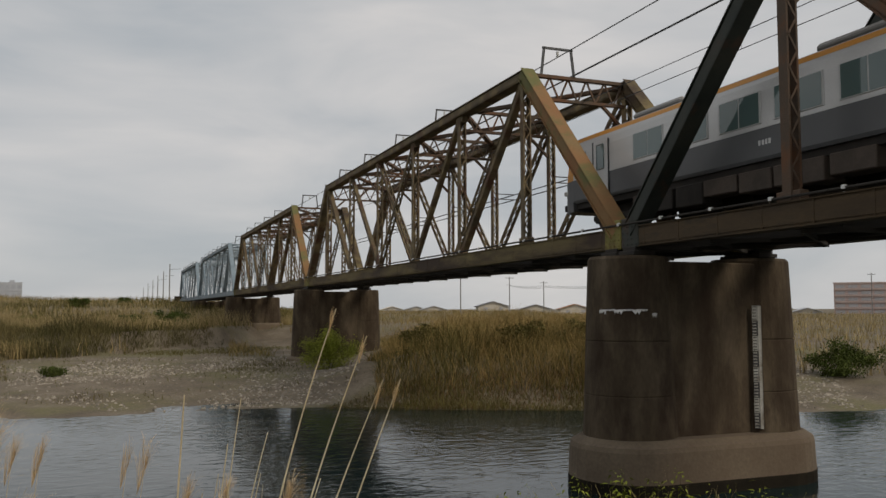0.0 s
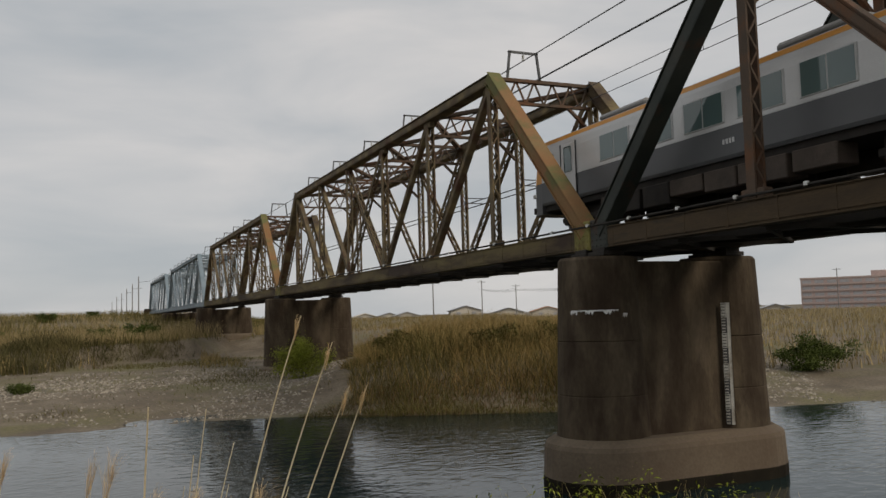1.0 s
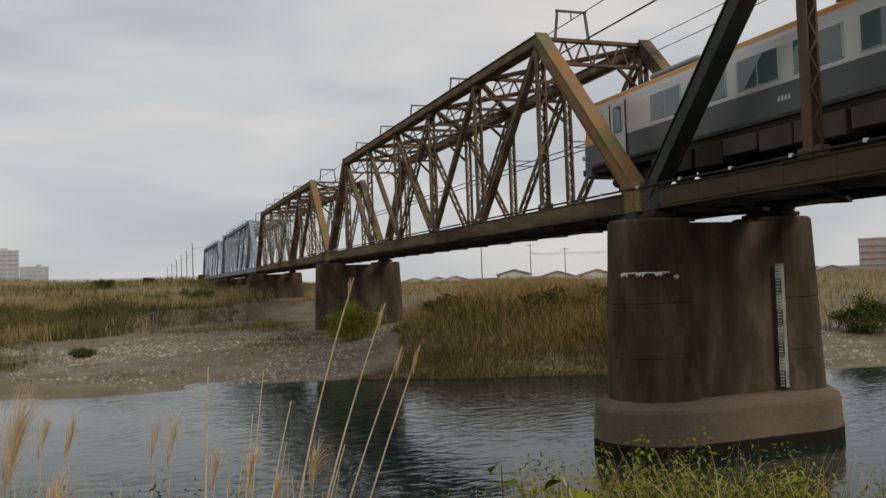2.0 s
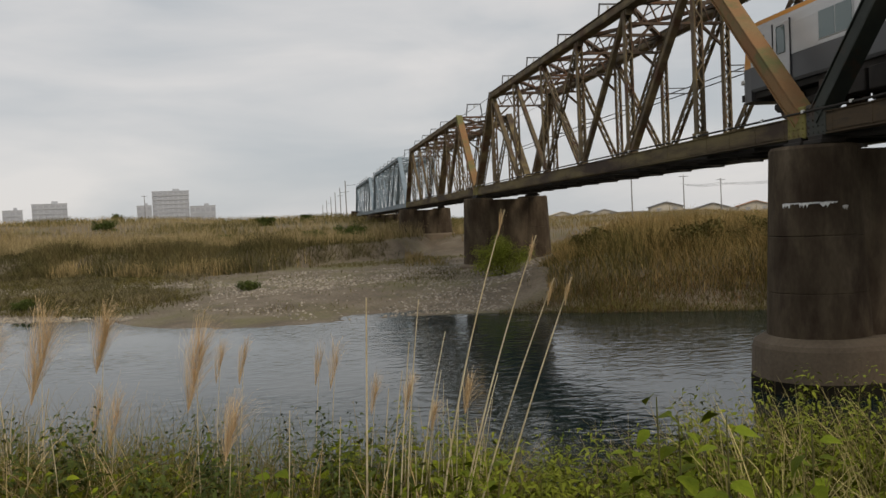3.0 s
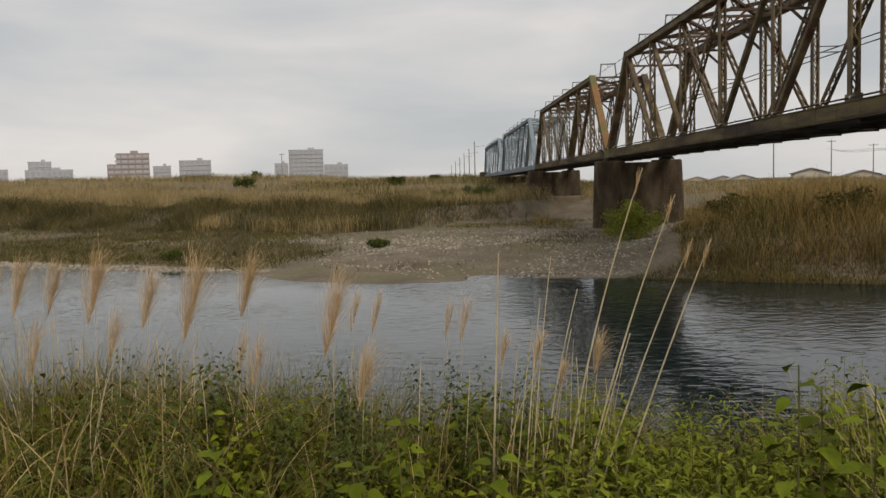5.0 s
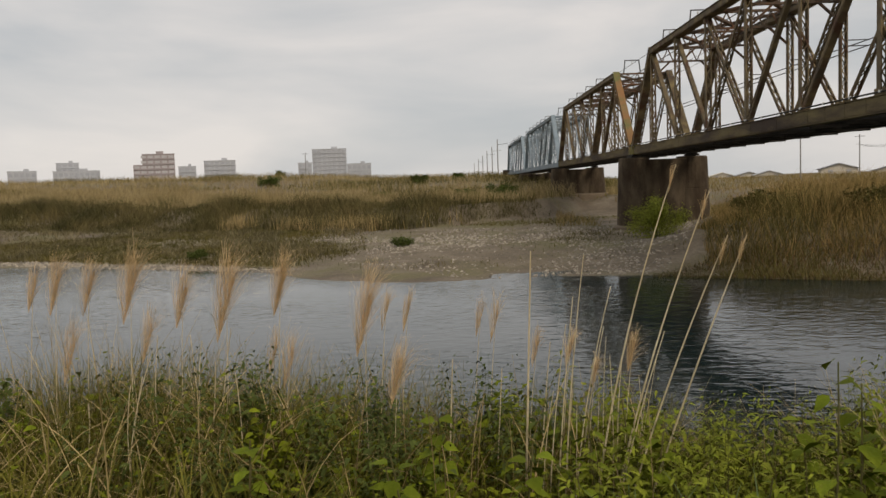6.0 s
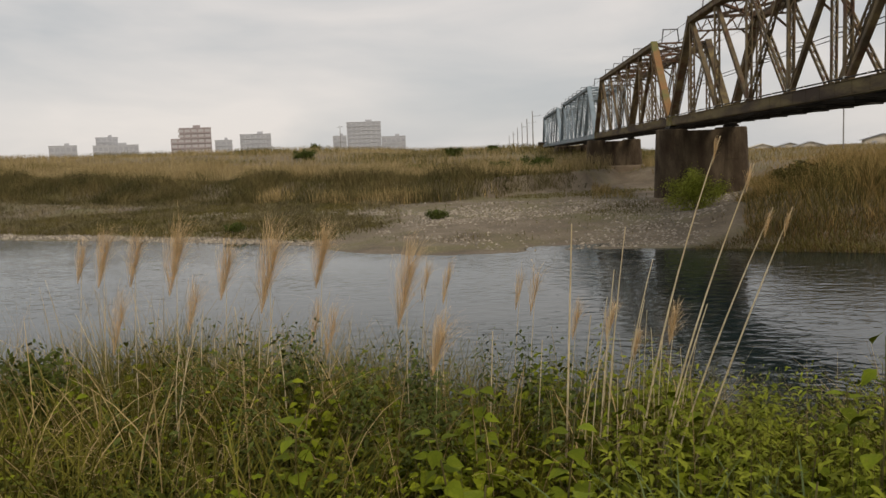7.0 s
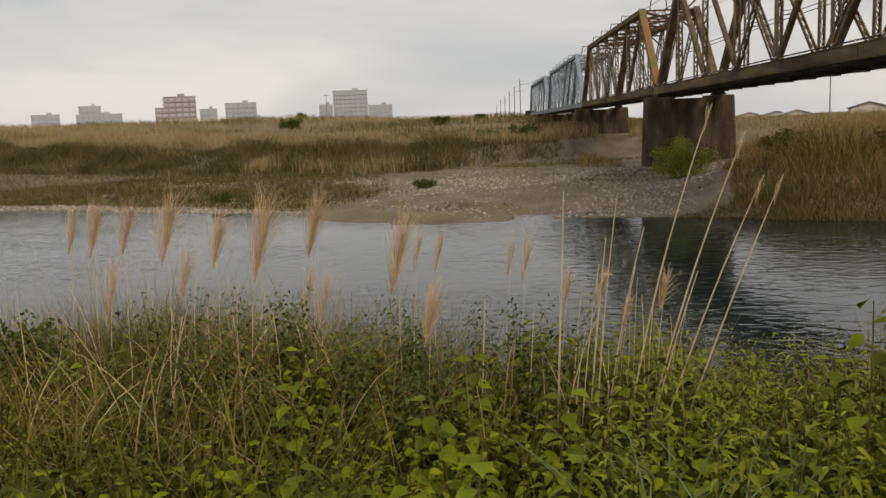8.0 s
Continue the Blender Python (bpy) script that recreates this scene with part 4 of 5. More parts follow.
blades("reeds_dry", "tall dry tan reeds on river bank", "reeds", f, shore_ramp(f) * rng.uniform(1.4, 2.7, n), rng.uniform(0.015, 0.038, n), rng.uniform(0.12, 0.9, n), M_REED_BANK)
f = scatter_uv(14000, 62, 260, -130, -12, lambda u, v: 1.0 if fan(u, v) else 0.0, 1.3)
n = len(f)
blades("field_grass", "yellow dry field grass beyond the bank", "grass", f, rng.uniform(0.7, 1.4, n), rng.uniform(0.06, 0.14, n), rng.uniform(0.1, 0.5, n), M_REED_TAN)


def scatter_polar(n, az0, az1, d0, d1, keep, power=1.0):
    out = []
    while len(out) < n:
        az, d = rng.uniform(az0, az1), d0 + (d1 - d0) * rng.random() ** power
        a = radians(az)
        x, y = -d * math.sin(a), d * math.cos(a)
        if rng.random() > keep(az, d, NU.x * x + NU.y * y, NV.x * x + NV.y * y):
            continue
        out.append((x, y, ground_z(x, y) - 0.03))
    return np.array(out)


def terrace(front, back):
    """Share of places kept between two depths behind the terrace's edge."""
    return lambda u, v: 1.0 if fan(u, v) and terrace_u(v) + front < u < terrace_u(v) + back else 0.0


def tussock(f, s, lo, hi):
    """Uneven heights in clumps."""
    return np.array([lo + (hi - lo) * smooth(-0.45, 0.5, noise.noise(Vector((x * s, y * s, 6.0))) + 0.4 * noise.noise(Vector((x * s * 3, y * s * 3, 1.0)))) for x, y, z in f])


# Olive undergrowth, darkened in colour for the shadowed foot of the terrace.
f = scatter_uv(40000, 74, 104, 30, 160, terrace(-2.5, 13))
n = len(f)
blades("terrace_grass_green", "green brown grass in shade-dark tone at foot of the far terrace", "grass", f, tussock(f, 0.16, 0.8, 2.4) * rng.uniform(0.6, 1.15, n), rng.uniform(0.03, 0.08, n), rng.uniform(0.2, 1.0, n), M_REED_DARK)
f = scatter_uv(34000, 82, 128, 26, 170, lambda u, v: terrace(9, 40)(u, v) * (1.0 if patch(u, v, 0.05, 9) > -0.3 else 0.3), 1.2)
n = len(f)
blades("terrace_grass_dry", "tall dry tan grass on far terrace", "grass", f, tussock(f, 0.1, 1.1, 2.3) * rng.uniform(0.75, 1.15, n), rng.uniform(0.03, 0.08, n), rng.uniform(0.1, 0.6, n), M_REED_TAN)
f = scatter_polar(26000, -9, 34, 105, 275, lambda az, d, u, v: (1.0 if u > terrace_u(v) + 12 else 0.0) * (1.0 if patch(u, v, 0.03, 9) > -0.25 else 0.25), 1.15)
n = len(f)
blades("levee_grass_dry", "dry tan grass on the far levee", "grass", f, tussock(f, 0.06, 0.8, 1.8), rng.uniform(0.04, 0.11, n), rng.uniform(0.1, 0.7, n), M_REED_TAN)
f = scatter_polar(20000, -14, 34, 95, 270, lambda az, d, u, v: (1.0 if patch(u, v, 0.04, 4) + 0.5 * smooth(8, -4, az) > 0.05 else 0.0) * (1.0 if u > terrace_u(v) + 5 else 0.0))
n = len(f)
blades("terrace_weeds", "green weeds among dry grass", "grass", f, tussock(f, 0.08, 0.6, 1.9), rng.uniform(0.06, 0.14, n), rng.uniform(0.1, 0.5, n), M_REED_GREEN)
f = scatter_uv(900, 74, 84, 36, 62, lambda u, v: terrace(-3.5, 1)(u, v) * (1.0 if patch(u, v, 0.12, 12) > 0.0 else 0.05))
n = len(f)
blades("pale_plume_grass", "pale plumed grasses before the terrace", "grass", f, rng.uniform(1.0, 1.9, n), rng.uniform(0.05, 0.1, n), rng.uniform(0.05, 0.35, n), M_GRASS_DRY)
f = scatter_polar(50000, -16, 34, 52, 100, lambda az, d, u, v: (1.0 if u > shoreline(v) + 2.5 + 3 * smooth(34, 20, v) else 0.0) * (0.03 + smooth(-0.1, 0.75, patch(u, v, 0.09, 6) + 0.3 * patch(u, v, 0.4, 2) + 0.8 * smooth(5, 14, az))) * (0.35 + 0.65 * smooth(0, 12, az)) * (0.35 + 0.65 * smooth(56, 70, d)))
n = len(f)
blades("gravel_tufts", "low green brown tufts on gravel bank", "grass", f, rng.uniform(0.12, 0.5, n), rng.uniform(0.03, 0.07, n), rng.uniform(0.3, 1.0, n), M_REED_GREEN)
f = scatter_polar(22000, 6, 34, 62, 150, lambda az, d, u, v: (1.0 if shoreline(v) + 3 < u < terrace_u(v) + 1 else 0.0) * smooth(-0.35, 0.35, patch(u, v, 0.11, 16) + 0.5 * patch(u, v, 0.4, 5) + 0.5 * smooth(60, 80, v)))
n = len(f)
blades("bar_grass", "patchy tan and green grass on the gravel bar", "grass", f, tussock(f, 0.3, 0.15, 0.8), rng.uniform(0.04, 0.09, n), rng.uniform(0.3, 1.0, n), M_BAR_GRASS)

f = scatter_polar(22000, -38, -7, 78, 290, lambda az, d, u, v: 1.0 if u > 78 and abs(-d * math.sin(radians(az)) - 18) > 4 else 0.0, 1.3)
n = len(f)
blades("meadow_grass", "mixed tan and green meadow grass behind the reeds", "grass", f, rng.uniform(0.5, 1.3, n), rng.uniform(0.04, 0.12, n), rng.uniform(0.1, 0.8, n), M_MEADOW)

# stones of the gravel bank
def stones(name, label, places, sizes):
    pat = np.array([(1, 0, 0), (0.31, 0.95, 0), (-0.81, 0.59, 0), (-0.81, -0.59, 0), (0.31, -0.95, 0), (0, 0, 0.8), (0, 0, -0.6)])
    tri = np.array([(0, 1, 5), (1, 2, 5), (2, 3, 5), (3, 4, 5), (4, 0, 5), (1, 0, 6), (2, 1, 6), (3, 2, 6), (4, 3, 6), (0, 4, 6)])
    k = len(places)
    c = pat[None] * sizes[:, None, None] * rng.uniform(0.6, 1.25, (k, 7, 1)) * rng.uniform(0.7, 1.3, (k, 1, 3)) + places[:, None, :]
    faces = (tri[None] + (np.arange(k) * 7)[:, None, None]).reshape(-1, 3)
    return tagged(mesh_from(name, c.reshape(-1, 3).tolist(), faces.tolist(), M_STONE), label, "stones", kind="stuff")


M_STONE = material("grey river stones", [(0.2, 0.172, 0.135), (0.3, 0.265, 0.215)], 2, 0.9, 0.3, 12, island=0.5)
f = scatter_uv(9000, 43, 76, -24, 34, lambda u, v: (1.0 if u > shoreline(v) + 0.3 + 5 * smooth(18, 26, v) else 0.0) * (1.0 if patch(u, v, 0.12, 8) + 0.3 * patch(u, v, 0.5, 3) > -0.05 else 0.1) * (1.0 if v > 9 or v < -16 else 0.1))
stones("gravel_stones", "loose grey river stones on gravel bank", f, rng.uniform(0.04, 0.17, len(f)))
f = scatter_uv(1500, 44, 52, 34, 72, lambda u, v: (1.0 if shoreline(v) - 0.3 < u < shoreline(v) + 2.0 + 1.5 * patch(u, v, 0.2, 2) else 0.0))
stones("shore_stones", "pale stones along the water's edge", f, rng.uniform(0.07, 0.26, len(f)))
f = scatter_uv(2600, 58, 76, 26, 62, lambda u, v: 1.0 if abs(u - 65 - 4 * patch(0, v, 0.08, 4)) < 2.2 else 0.05)
stones("ridge_stones", "band of pale gravel along the bar", f, rng.uniform(0.06, 0.2, len(f)))


def bent(bm, a, b, r0, r1_, bow, n=9):
    """Thin stalk from a to b that bows sideways."""
    a, b = Vector(a), Vector(b)
    rows = []
    for i in range(n + 1):
        q = i / n
        p = a.lerp(b, q) + Vector(bow) * (4 * q * (1 - q))
        r = r0 + (r1_ - r0) * q
        rows.append([p + Vector((r * math.cos(k), r * math.sin(k), 0)) for k in (0.0, 1.257, 2.513, 3.77, 5.027)])
    loft(bm, rows)



def leaf_cloud(bm_name, parent, centre, radii, count, size, mat, seed):
    """Crown of small leaves gathered in uneven clumps."""
    r = np.random.default_rng(seed)
    cl = np.clip(r.normal(0, 0.45, (42, 3)), -0.9, 0.9) * np.array(radii) + np.array(centre)
    which = r.integers(0, 42, count)
    c = cl[which] + r.normal(0, 0.17, (count, 3)) * np.array(radii)
    c[:, 2] = np.maximum(c[:, 2], 0.05)
    d = r.normal(0, 1, (count, 3))
    d /= np.linalg.norm(d, axis=1)[:, None]
    e = np.cross(d, r.normal(0, 1, (count, 3)))
    e /= np.linalg.norm(e, axis=1)[:, None]
    s = r.uniform(0.6, 1.3, count)[:, None] * size
    co = np.zeros((count, 3, 2, 3))
    for i, (q, w) in enumerate(((-1, 0.15), (0, 0.45), (1, 0.08))):
        co[:, i, 0], co[:, i, 1] = c + d * s * q - e * s * w, c + d * s * q + e * s * w
    ob = quads_object(bm_name, co, mat)
    ob.parent = parent
    return ob


def shrub(az, d, radii, mat, label, count=1500, size=0.14, seed=1, name="shrub"):
    x, y = polar(az, d)
    t = thing(name, label, "shrub", (x, y, ground_z(x, y)))
    r = random.Random(seed)
    for i in range(7):
        a = r.uniform(0, 6.28)
        q = Vector((math.cos(a) * radii[0] * 0.6, math.sin(a) * radii[1] * 0.6, radii[2] * r.uniform(0.9, 1.5)))
        k = min(1.0, radii[0])
        bm = bmesh.new()
        bent(bm, (0, 0, -0.1), q, 0.05 * k, 0.012 * k, (0, 0, 0.1 * k), 4)
        part("branch", bm, M_STEM, t)
    leaf_cloud("crown", t, (0, 0, radii[2]), radii, count, size, mat, seed)
    return t


shrub(-13.6, 63.5, (1.8, 1.4, 1.45), M_BUSH, "bright yellow green willow shrub beside the pier", 11000, 0.06, 3)
shrub(-46.4, 66, (2.3, 1.8, 1.2), M_BUSH_DARK, "dark green rounded shrub on gravel bank", 8000, 0.08, 4)
shrub(-41.8, 78, (1.5, 1.4, 1.0), M_BUSH_DARK, "dark green shrub in dry grass", 3500, 0.08, 5)
shrub(12.1, 170, (2.2, 1.6, 1.1), M_BUSH_DARK, "dark shrub in the terrace grass", 2200, 0.14, 6)
shrub(11.4, 300, (2.0, 1.6, 1.8), M_BUSH_DARK, "small dark tree beside far house", 2000, 0.25, 7, "tree")
for i, (az, d, r0) in enumerate(((-3.5, 118, 1.4), (-1.0, 112, 1.1), (2.2, 190, 1.2), (-0.5, 205, 1.0), (5.0, 128, 0.8), (-26.5, 60, 1.2), (-31, 63, 1.3), (-20, 64, 1.2))):
    shrub(az, d, (r0 * 1.4, r0, r0 * 0.75), M_BUSH_DARK if i < 5 else M_REED_GREEN, "dark green shrub among bank grasses", 3000, 0.07 + d * 0.0005, 20 + i)
shrub(17.0, 70, (0.8, 0.7, 0.45), M_BUSH_DARK, "low dark shrub on gravel bank", 1400, 0.07, 40)
shrub(3.4, 67, (1.0, 0.7, 0.4), M_BUSH_DARK, "low green shrub on gravel bank", 1400, 0.07, 41)

# ---- the near bank ----
def near_scatter(n, az0, az1, d0, d1, keep=None):
    out = []
    while len(out) < n:
        az, d = rng.uniform(az0, az1), math.sqrt(rng.uniform(d0 * d0, d1 * d1))
        if keep is not None and rng.random() > keep(az, d):
            continue
        x, y = polar(az, d)
        out.append((x, y, ground_z(x, y) - 0.02))
    return np.array(out)


def bank_rise(f):
    """Extra height of the plants that stand lower down the slope, in uneven tussocks."""
    out = []
    for x, y, z in f:
        d = math.hypot(x, y)
        az = math.degrees(math.atan2(-x, y))
        out.append(-0.13 * smooth(3.2, 4.4, d) - 0.06 * smooth(6, -8, az) * smooth(3.4, 5.0, d) + max(0.0, 0.55 * (3.75 - z)) + 0.28 * smooth(3.4, 5.0, d) * (0.75 + noise.noise(Vector((x * 0.8, y * 0.8, 5)))) + 0.16 * smooth(8, 18, az) * smooth(3.4, 5.0, d) + 0.14 * smooth(-20, -28, az) * smooth(3.0, 4.6, d))
    return np.array(out)


f = near_scatter(19000, -52, 40, 1.9, 6.6, lambda az, d: (1.0 if az > 8 else 0.55) * (1.0 if d > 3.7 else 0.22))
n = len(f)
blades("bank_grass_green", "fresh green grass on the near bank", "grass", f, rng.uniform(0.28, 0.7, n) + bank_rise(f), rng.uniform(0.005, 0.011, n), rng.uniform(0.1, 0.7, n), M_GRASS_GREEN, levels=5)
f = near_scatter(3000, -50, 40, 2.8, 7.5, lambda az, d: (0.03 if d < 4.1 else 1.0) * (1.0 if az > 10 else (0.3 if az > -24 else 0.95)))
n = len(f)
blades("bank_grass_dry", "dry straw coloured grass on the near bank", "grass", f, rng.uniform(0.4, 1.0, n) + bank_rise(f), rng.uniform(0.005, 0.010, n), rng.uniform(0.15, 0.8, n), M_GRASS_DRY, droop=0.55, levels=6)


def arched(name, label, category, foot, length, w, a0, a1, mat, heading=None, levels=9):
    """Long blades that rise at the angle a0 from upright and bend over to a1 at the tip."""
    n = len(foot)
    a = rng.uniform(0, 2 * np.pi, n) if heading is None else heading
    out = np.stack([np.cos(a), np.sin(a), np.zeros(n)], 1)
    b = a + rng.normal(np.pi / 2, 0.5, n)
    side = np.stack([np.cos(b), np.sin(b), np.zeros(n)], 1)
    co = np.zeros((n, levels, 2, 3))
    c = foot.copy()
    for i in range(levels):
        q = i / (levels - 1)
        half = side * (w * (0.55 + 0.9 * q) * (1 - q) ** 0.6 / 2 + 0.0006)[:, None]
        co[:, i, 0], co[:, i, 1] = c - half, c + half
        th = a0 + (a1 - a0) * ((q + 0.5 / levels) ** 1.7)
        c = c + (out * np.sin(th)[:, None] + np.array((0, 0, 1.0)) * np.cos(th)[:, None]) * (length / (levels - 1))[:, None]
    return tagged(quads_object(name, co, mat), label, category, kind="stuff")


f = near_scatter(230, 12, 33, 3.6, 4.9, lambda az, d: 1.0 if noise.noise(Vector((az * 0.35, d * 1.2, 3))) > -0.15 else 0.2)
n = len(f)
arched("arching_straw", "long arching straw blades of dead grass", "grass", f, rng.uniform(0.7, 1.25, n), rng.uniform(0.004, 0.009, n), rng.uniform(0.02, 0.35, n), rng.uniform(0.9, 2.5, n), M_GRASS_DRY)
f = near_scatter(110, -14, 12, 3.6, 4.7)
n = len(f)
arched("scattered_straw", "scattered dead straw blades among weeds", "grass", f, rng.uniform(0.6, 1.05, n), rng.uniform(0.004, 0.008, n), rng.uniform(0.02, 0.25, n), rng.uniform(0.3, 1.8, n), M_GRASS_DRY)
f = near_scatter(700, -47, -29, 3.4, 5.2, lambda az, d: 1.0 if noise.noise(Vector((az * 0.3, d, 9))) > -0.2 else 0.2)
n = len(f)
arched("bank_edge_grass", "tall pale green grass at the bank edge", "grass", f, rng.uniform(0.6, 1.15, n), rng.uniform(0.004, 0.009, n), rng.uniform(0.02, 0.3, n), rng.uniform(0.4, 1.7, n), M_GRASS_PALE)
f = near_scatter(700, 10, 34, 2.9, 4.6)
n = len(f)
arched("long_green_grass", "long bending green grass on the near bank", "grass", f, rng.uniform(0.5, 1.0, n), rng.uniform(0.005, 0.010, n), rng.uniform(0.05, 0.35, n), rng.uniform(0.6, 1.9, n), M_GRASS_GREEN)
f = near_scatter(150, -22, -9, 2.5, 3.6)
n = len(f)
arched("broad_blades", "broad blue green grass blades among weeds", "grass", f, rng.uniform(0.5, 0.85, n), rng.uniform(0.009, 0.016, n), rng.uniform(0.1, 0.4, n), rng.uniform(0.9, 1.9, n), M_BLADE)


def leaf_mesh(length, width):
    """Pointed oval leaf, folded along its midrib and drooping to the tip; it grows along y."""
    rows = ((0, 0.02, 0), (0.14, 0.36, 0.02), (0.34, 0.5, 0.03), (0.62, 0.34, -0.02), (0.84, 0.14, -0.09), (1.0, 0.005, -0.17))
    vs, fs = [], []
    for q, w, z in rows:
        for s in (-1, 0, 1):
            vs.append((s * w * width, q * length, (z + (0.10 * w if s else 0)) * length))
    for i in range(len(rows) - 1):
        for s in (0, 1):
            a = i * 3 + s
            fs.append((a, a + 1, a + 4, a + 3))
    return vs, fs


def leaf_fill(name, label, places, count_each, h, mat, seed, size=(0.05, 0.11), width=0.66, reach=0.65):
    """Leaves of many weeds, set in whorls up each stem, with the stems."""
    r = np.random.default_rng(seed)
    vs0, fs0 = leaf_mesh(1.0, width)
    vs0 = np.array(vs0)
    allv, allf = [], []
    base = 0
    for p, hh in zip(places, h):
        tilt = r.normal(0, 0.04, 2)
        for k in range(count_each):
            q = 1.0 - reach * min(1.0, 0.55 / hh) * k / count_each
            a = k * 2.4 + r.uniform(-0.4, 0.4)
            s = r.uniform(*size) * (1.15 - 0.6 * max(0, q - 0.7) / 0.3)
            dip = r.uniform(-0.75, 0.25)
            m = Matrix.Rotation(a, 3, "Z") @ Matrix.Rotation(dip, 3, "X") @ Matrix.Rotation(r.uniform(-0.4, 0.4), 3, "Y")
            v = vs0 * s @ np.array(m).T
            v = v + np.array((0, 0.03, 0)) @ np.array(m).T + p + np.array((tilt[0] * q * hh, tilt[1] * q * hh, q * hh))
            allv.append(v)
            allf.append(np.array(fs0) + base)
            base += len(vs0)
    return tagged(mesh_from(name, np.concatenate(allv).tolist(), np.concatenate(allf).tolist(), mat, True), label, "weeds", kind="stuff")


f = near_scatter(900, -48, 30, 2.1, 6.2, lambda az, d: ((0.2 if d > 3.4 else 0.8) if az > 15 else (1.0 if d < 4.4 else 0.4)) * (1.0 if noise.noise(Vector((polar(az, d)[0] * 1.7, polar(az, d)[1] * 1.7, 8))) > -0.05 else 0.12))
leaf_fill("weed_leaves", "broad green weed leaves on the near bank", f, 9, rng.uniform(0.3, 0.6, len(f)) + 0.9 * bank_rise(f) + np.array([0.22 * noise.noise(Vector((x * 1.3, y * 1.3, 3))) for x, y, z in f]), M_LEAF, 11)
f = near_scatter(1300, -50, 38, 2.4, 4.9)
weed_h = rng.uniform(0.3, 0.62, len(f)) + 0.92 * bank_rise(f)
leaf_fill("small_weeds", "small leaved green weeds on the near bank", f, 10, weed_h, M_LEAF, 12, (0.02, 0.055))
blades("weed_stems", "thin green stems of small weeds", "weeds", f, weed_h, np.full(len(f), 0.006), np.full(len(f), 0.03), M_STEM)

f = near_scatter(520, -48, -8, 3.0, 5.6, lambda az, d: (1.0 if noise.noise(Vector((az * 0.25, d * 0.9, 5))) > -0.1 else 0.12))
tall_h = rng.uniform(0.48, 0.85, len(f)) + 0.9 * bank_rise(f)
leaf_fill("lance_leaved_weeds", "tall weeds with narrow pointed leaves on bank edge", f, 26, tall_h, M_LEAF_FRESH, 13, (0.04, 0.085), 0.3, 0.95)
# Deep leaf green puts the shade at the grass foot into the colour.
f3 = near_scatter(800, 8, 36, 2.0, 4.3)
leaf_fill("shaded_weeds", "leafy weeds coloured shade-dark green at the foot of the grass", f3, 14, rng.uniform(0.28, 0.6, len(f3)) + 0.6 * bank_rise(f3), M_LEAF_DEEP, 15, (0.035, 0.085), 0.5, 0.85)
f2 = near_scatter(190, -8, 26, 3.9, 5.0, lambda az, d: (1.0 if noise.noise(Vector((az * 0.4, d * 0.9, 15))) > 0.0 else 0.1))
dark_h = rng.uniform(0.5, 0.84, len(f2)) + 0.95 * bank_rise(f2)
leaf_fill("dark_leaved_weeds", "dark leaved weeds standing over the bank grass", f2, 22, dark_h, M_BUSH_DARK, 14, (0.03, 0.07), 0.42, 0.7)
f = np.concatenate([f, f2])
blades("tall_weed_stems", "thin green stems of tall weeds", "weeds", f, np.concatenate([tall_h, dark_h]), np.full(len(f), 0.007), np.full(len(f), 0.03), M_STEM)

f = np.array([(q * math.cos(a), q * math.sin(a), ground_z(q * math.cos(a), q * math.sin(a)) - 0.02) for q, a in zip(np.sqrt(rng.uniform(0.4, 90.0, 12000)), rng.uniform(0, 2 * np.pi, 12000))])
n = len(f)
blades("path_grass", "short trodden grass on top of the near bank", "grass", f, rng.uniform(0.05, 0.22, n), rng.uniform(0.006, 0.014, n), rng.uniform(0.2, 0.9, n), M_GRASS_GREEN)

# single weeds with leaves of their own
vs0, fs0 = leaf_mesh(0.115, 0.095)
leaf_me = bpy.data.meshes.new("leaf")
leaf_me.from_pydata(vs0, [], fs0)
leaf_me.polygons.foreach_set("use_smooth", [True] * len(leaf_me.polygons))
leaf_me.materials.append(M_LEAF_OB)


def weed(h, count, seed):
    r = random.Random(seed)
    t = thing("weed", "broad leaved yellow green weed on the bank", "weed", group="broad leaved weeds")
    bm = bmesh.new()
    rod(bm, (0, 0, -0.05), (0, 0, h), 0.007, 0.003, 6)
    part("stem", bm, M_STEM, t)
    for k in range(count):
        q = 0.3 + 0.7 * k / count
        ob = new("leaf", leaf_me)
        ob.parent = t
        s = r.uniform(0.75, 1.25) * (1.1 - 0.5 * q)
        ob.matrix_basis = Matrix.Translation((0, 0, h * q)) @ pose(0, 0, 0, 0, 0, k * 137 + r.uniform(-20, 20)) @ Matrix.Translation((0, 0.02, 0)) @ pose(0, 0, 0, r.uniform(-40, 8), r.uniform(-20, 20), 0) @ Matrix.Diagonal((s, s, s, 1))
    return t


r1 = random.Random(77)
kinds = [weed(0.62, 14, 1), weed(0.8, 18, 2), weed(0.5, 12, 3)]
spots = np.concatenate([near_scatter(34, -26, 17, 2.3, 4.6), near_scatter(10, -40, -24, 3.6, 4.8)])
for i, p in enumerate(spots):
    m = pose(p[0], p[1], p[2], r1.uniform(-10, 10), r1.uniform(-10, 10), r1.uniform(0, 360))
    if i < 3:
        kinds[i].matrix_basis = m
    else:
        copy_thing(kinds[i % 3], m)


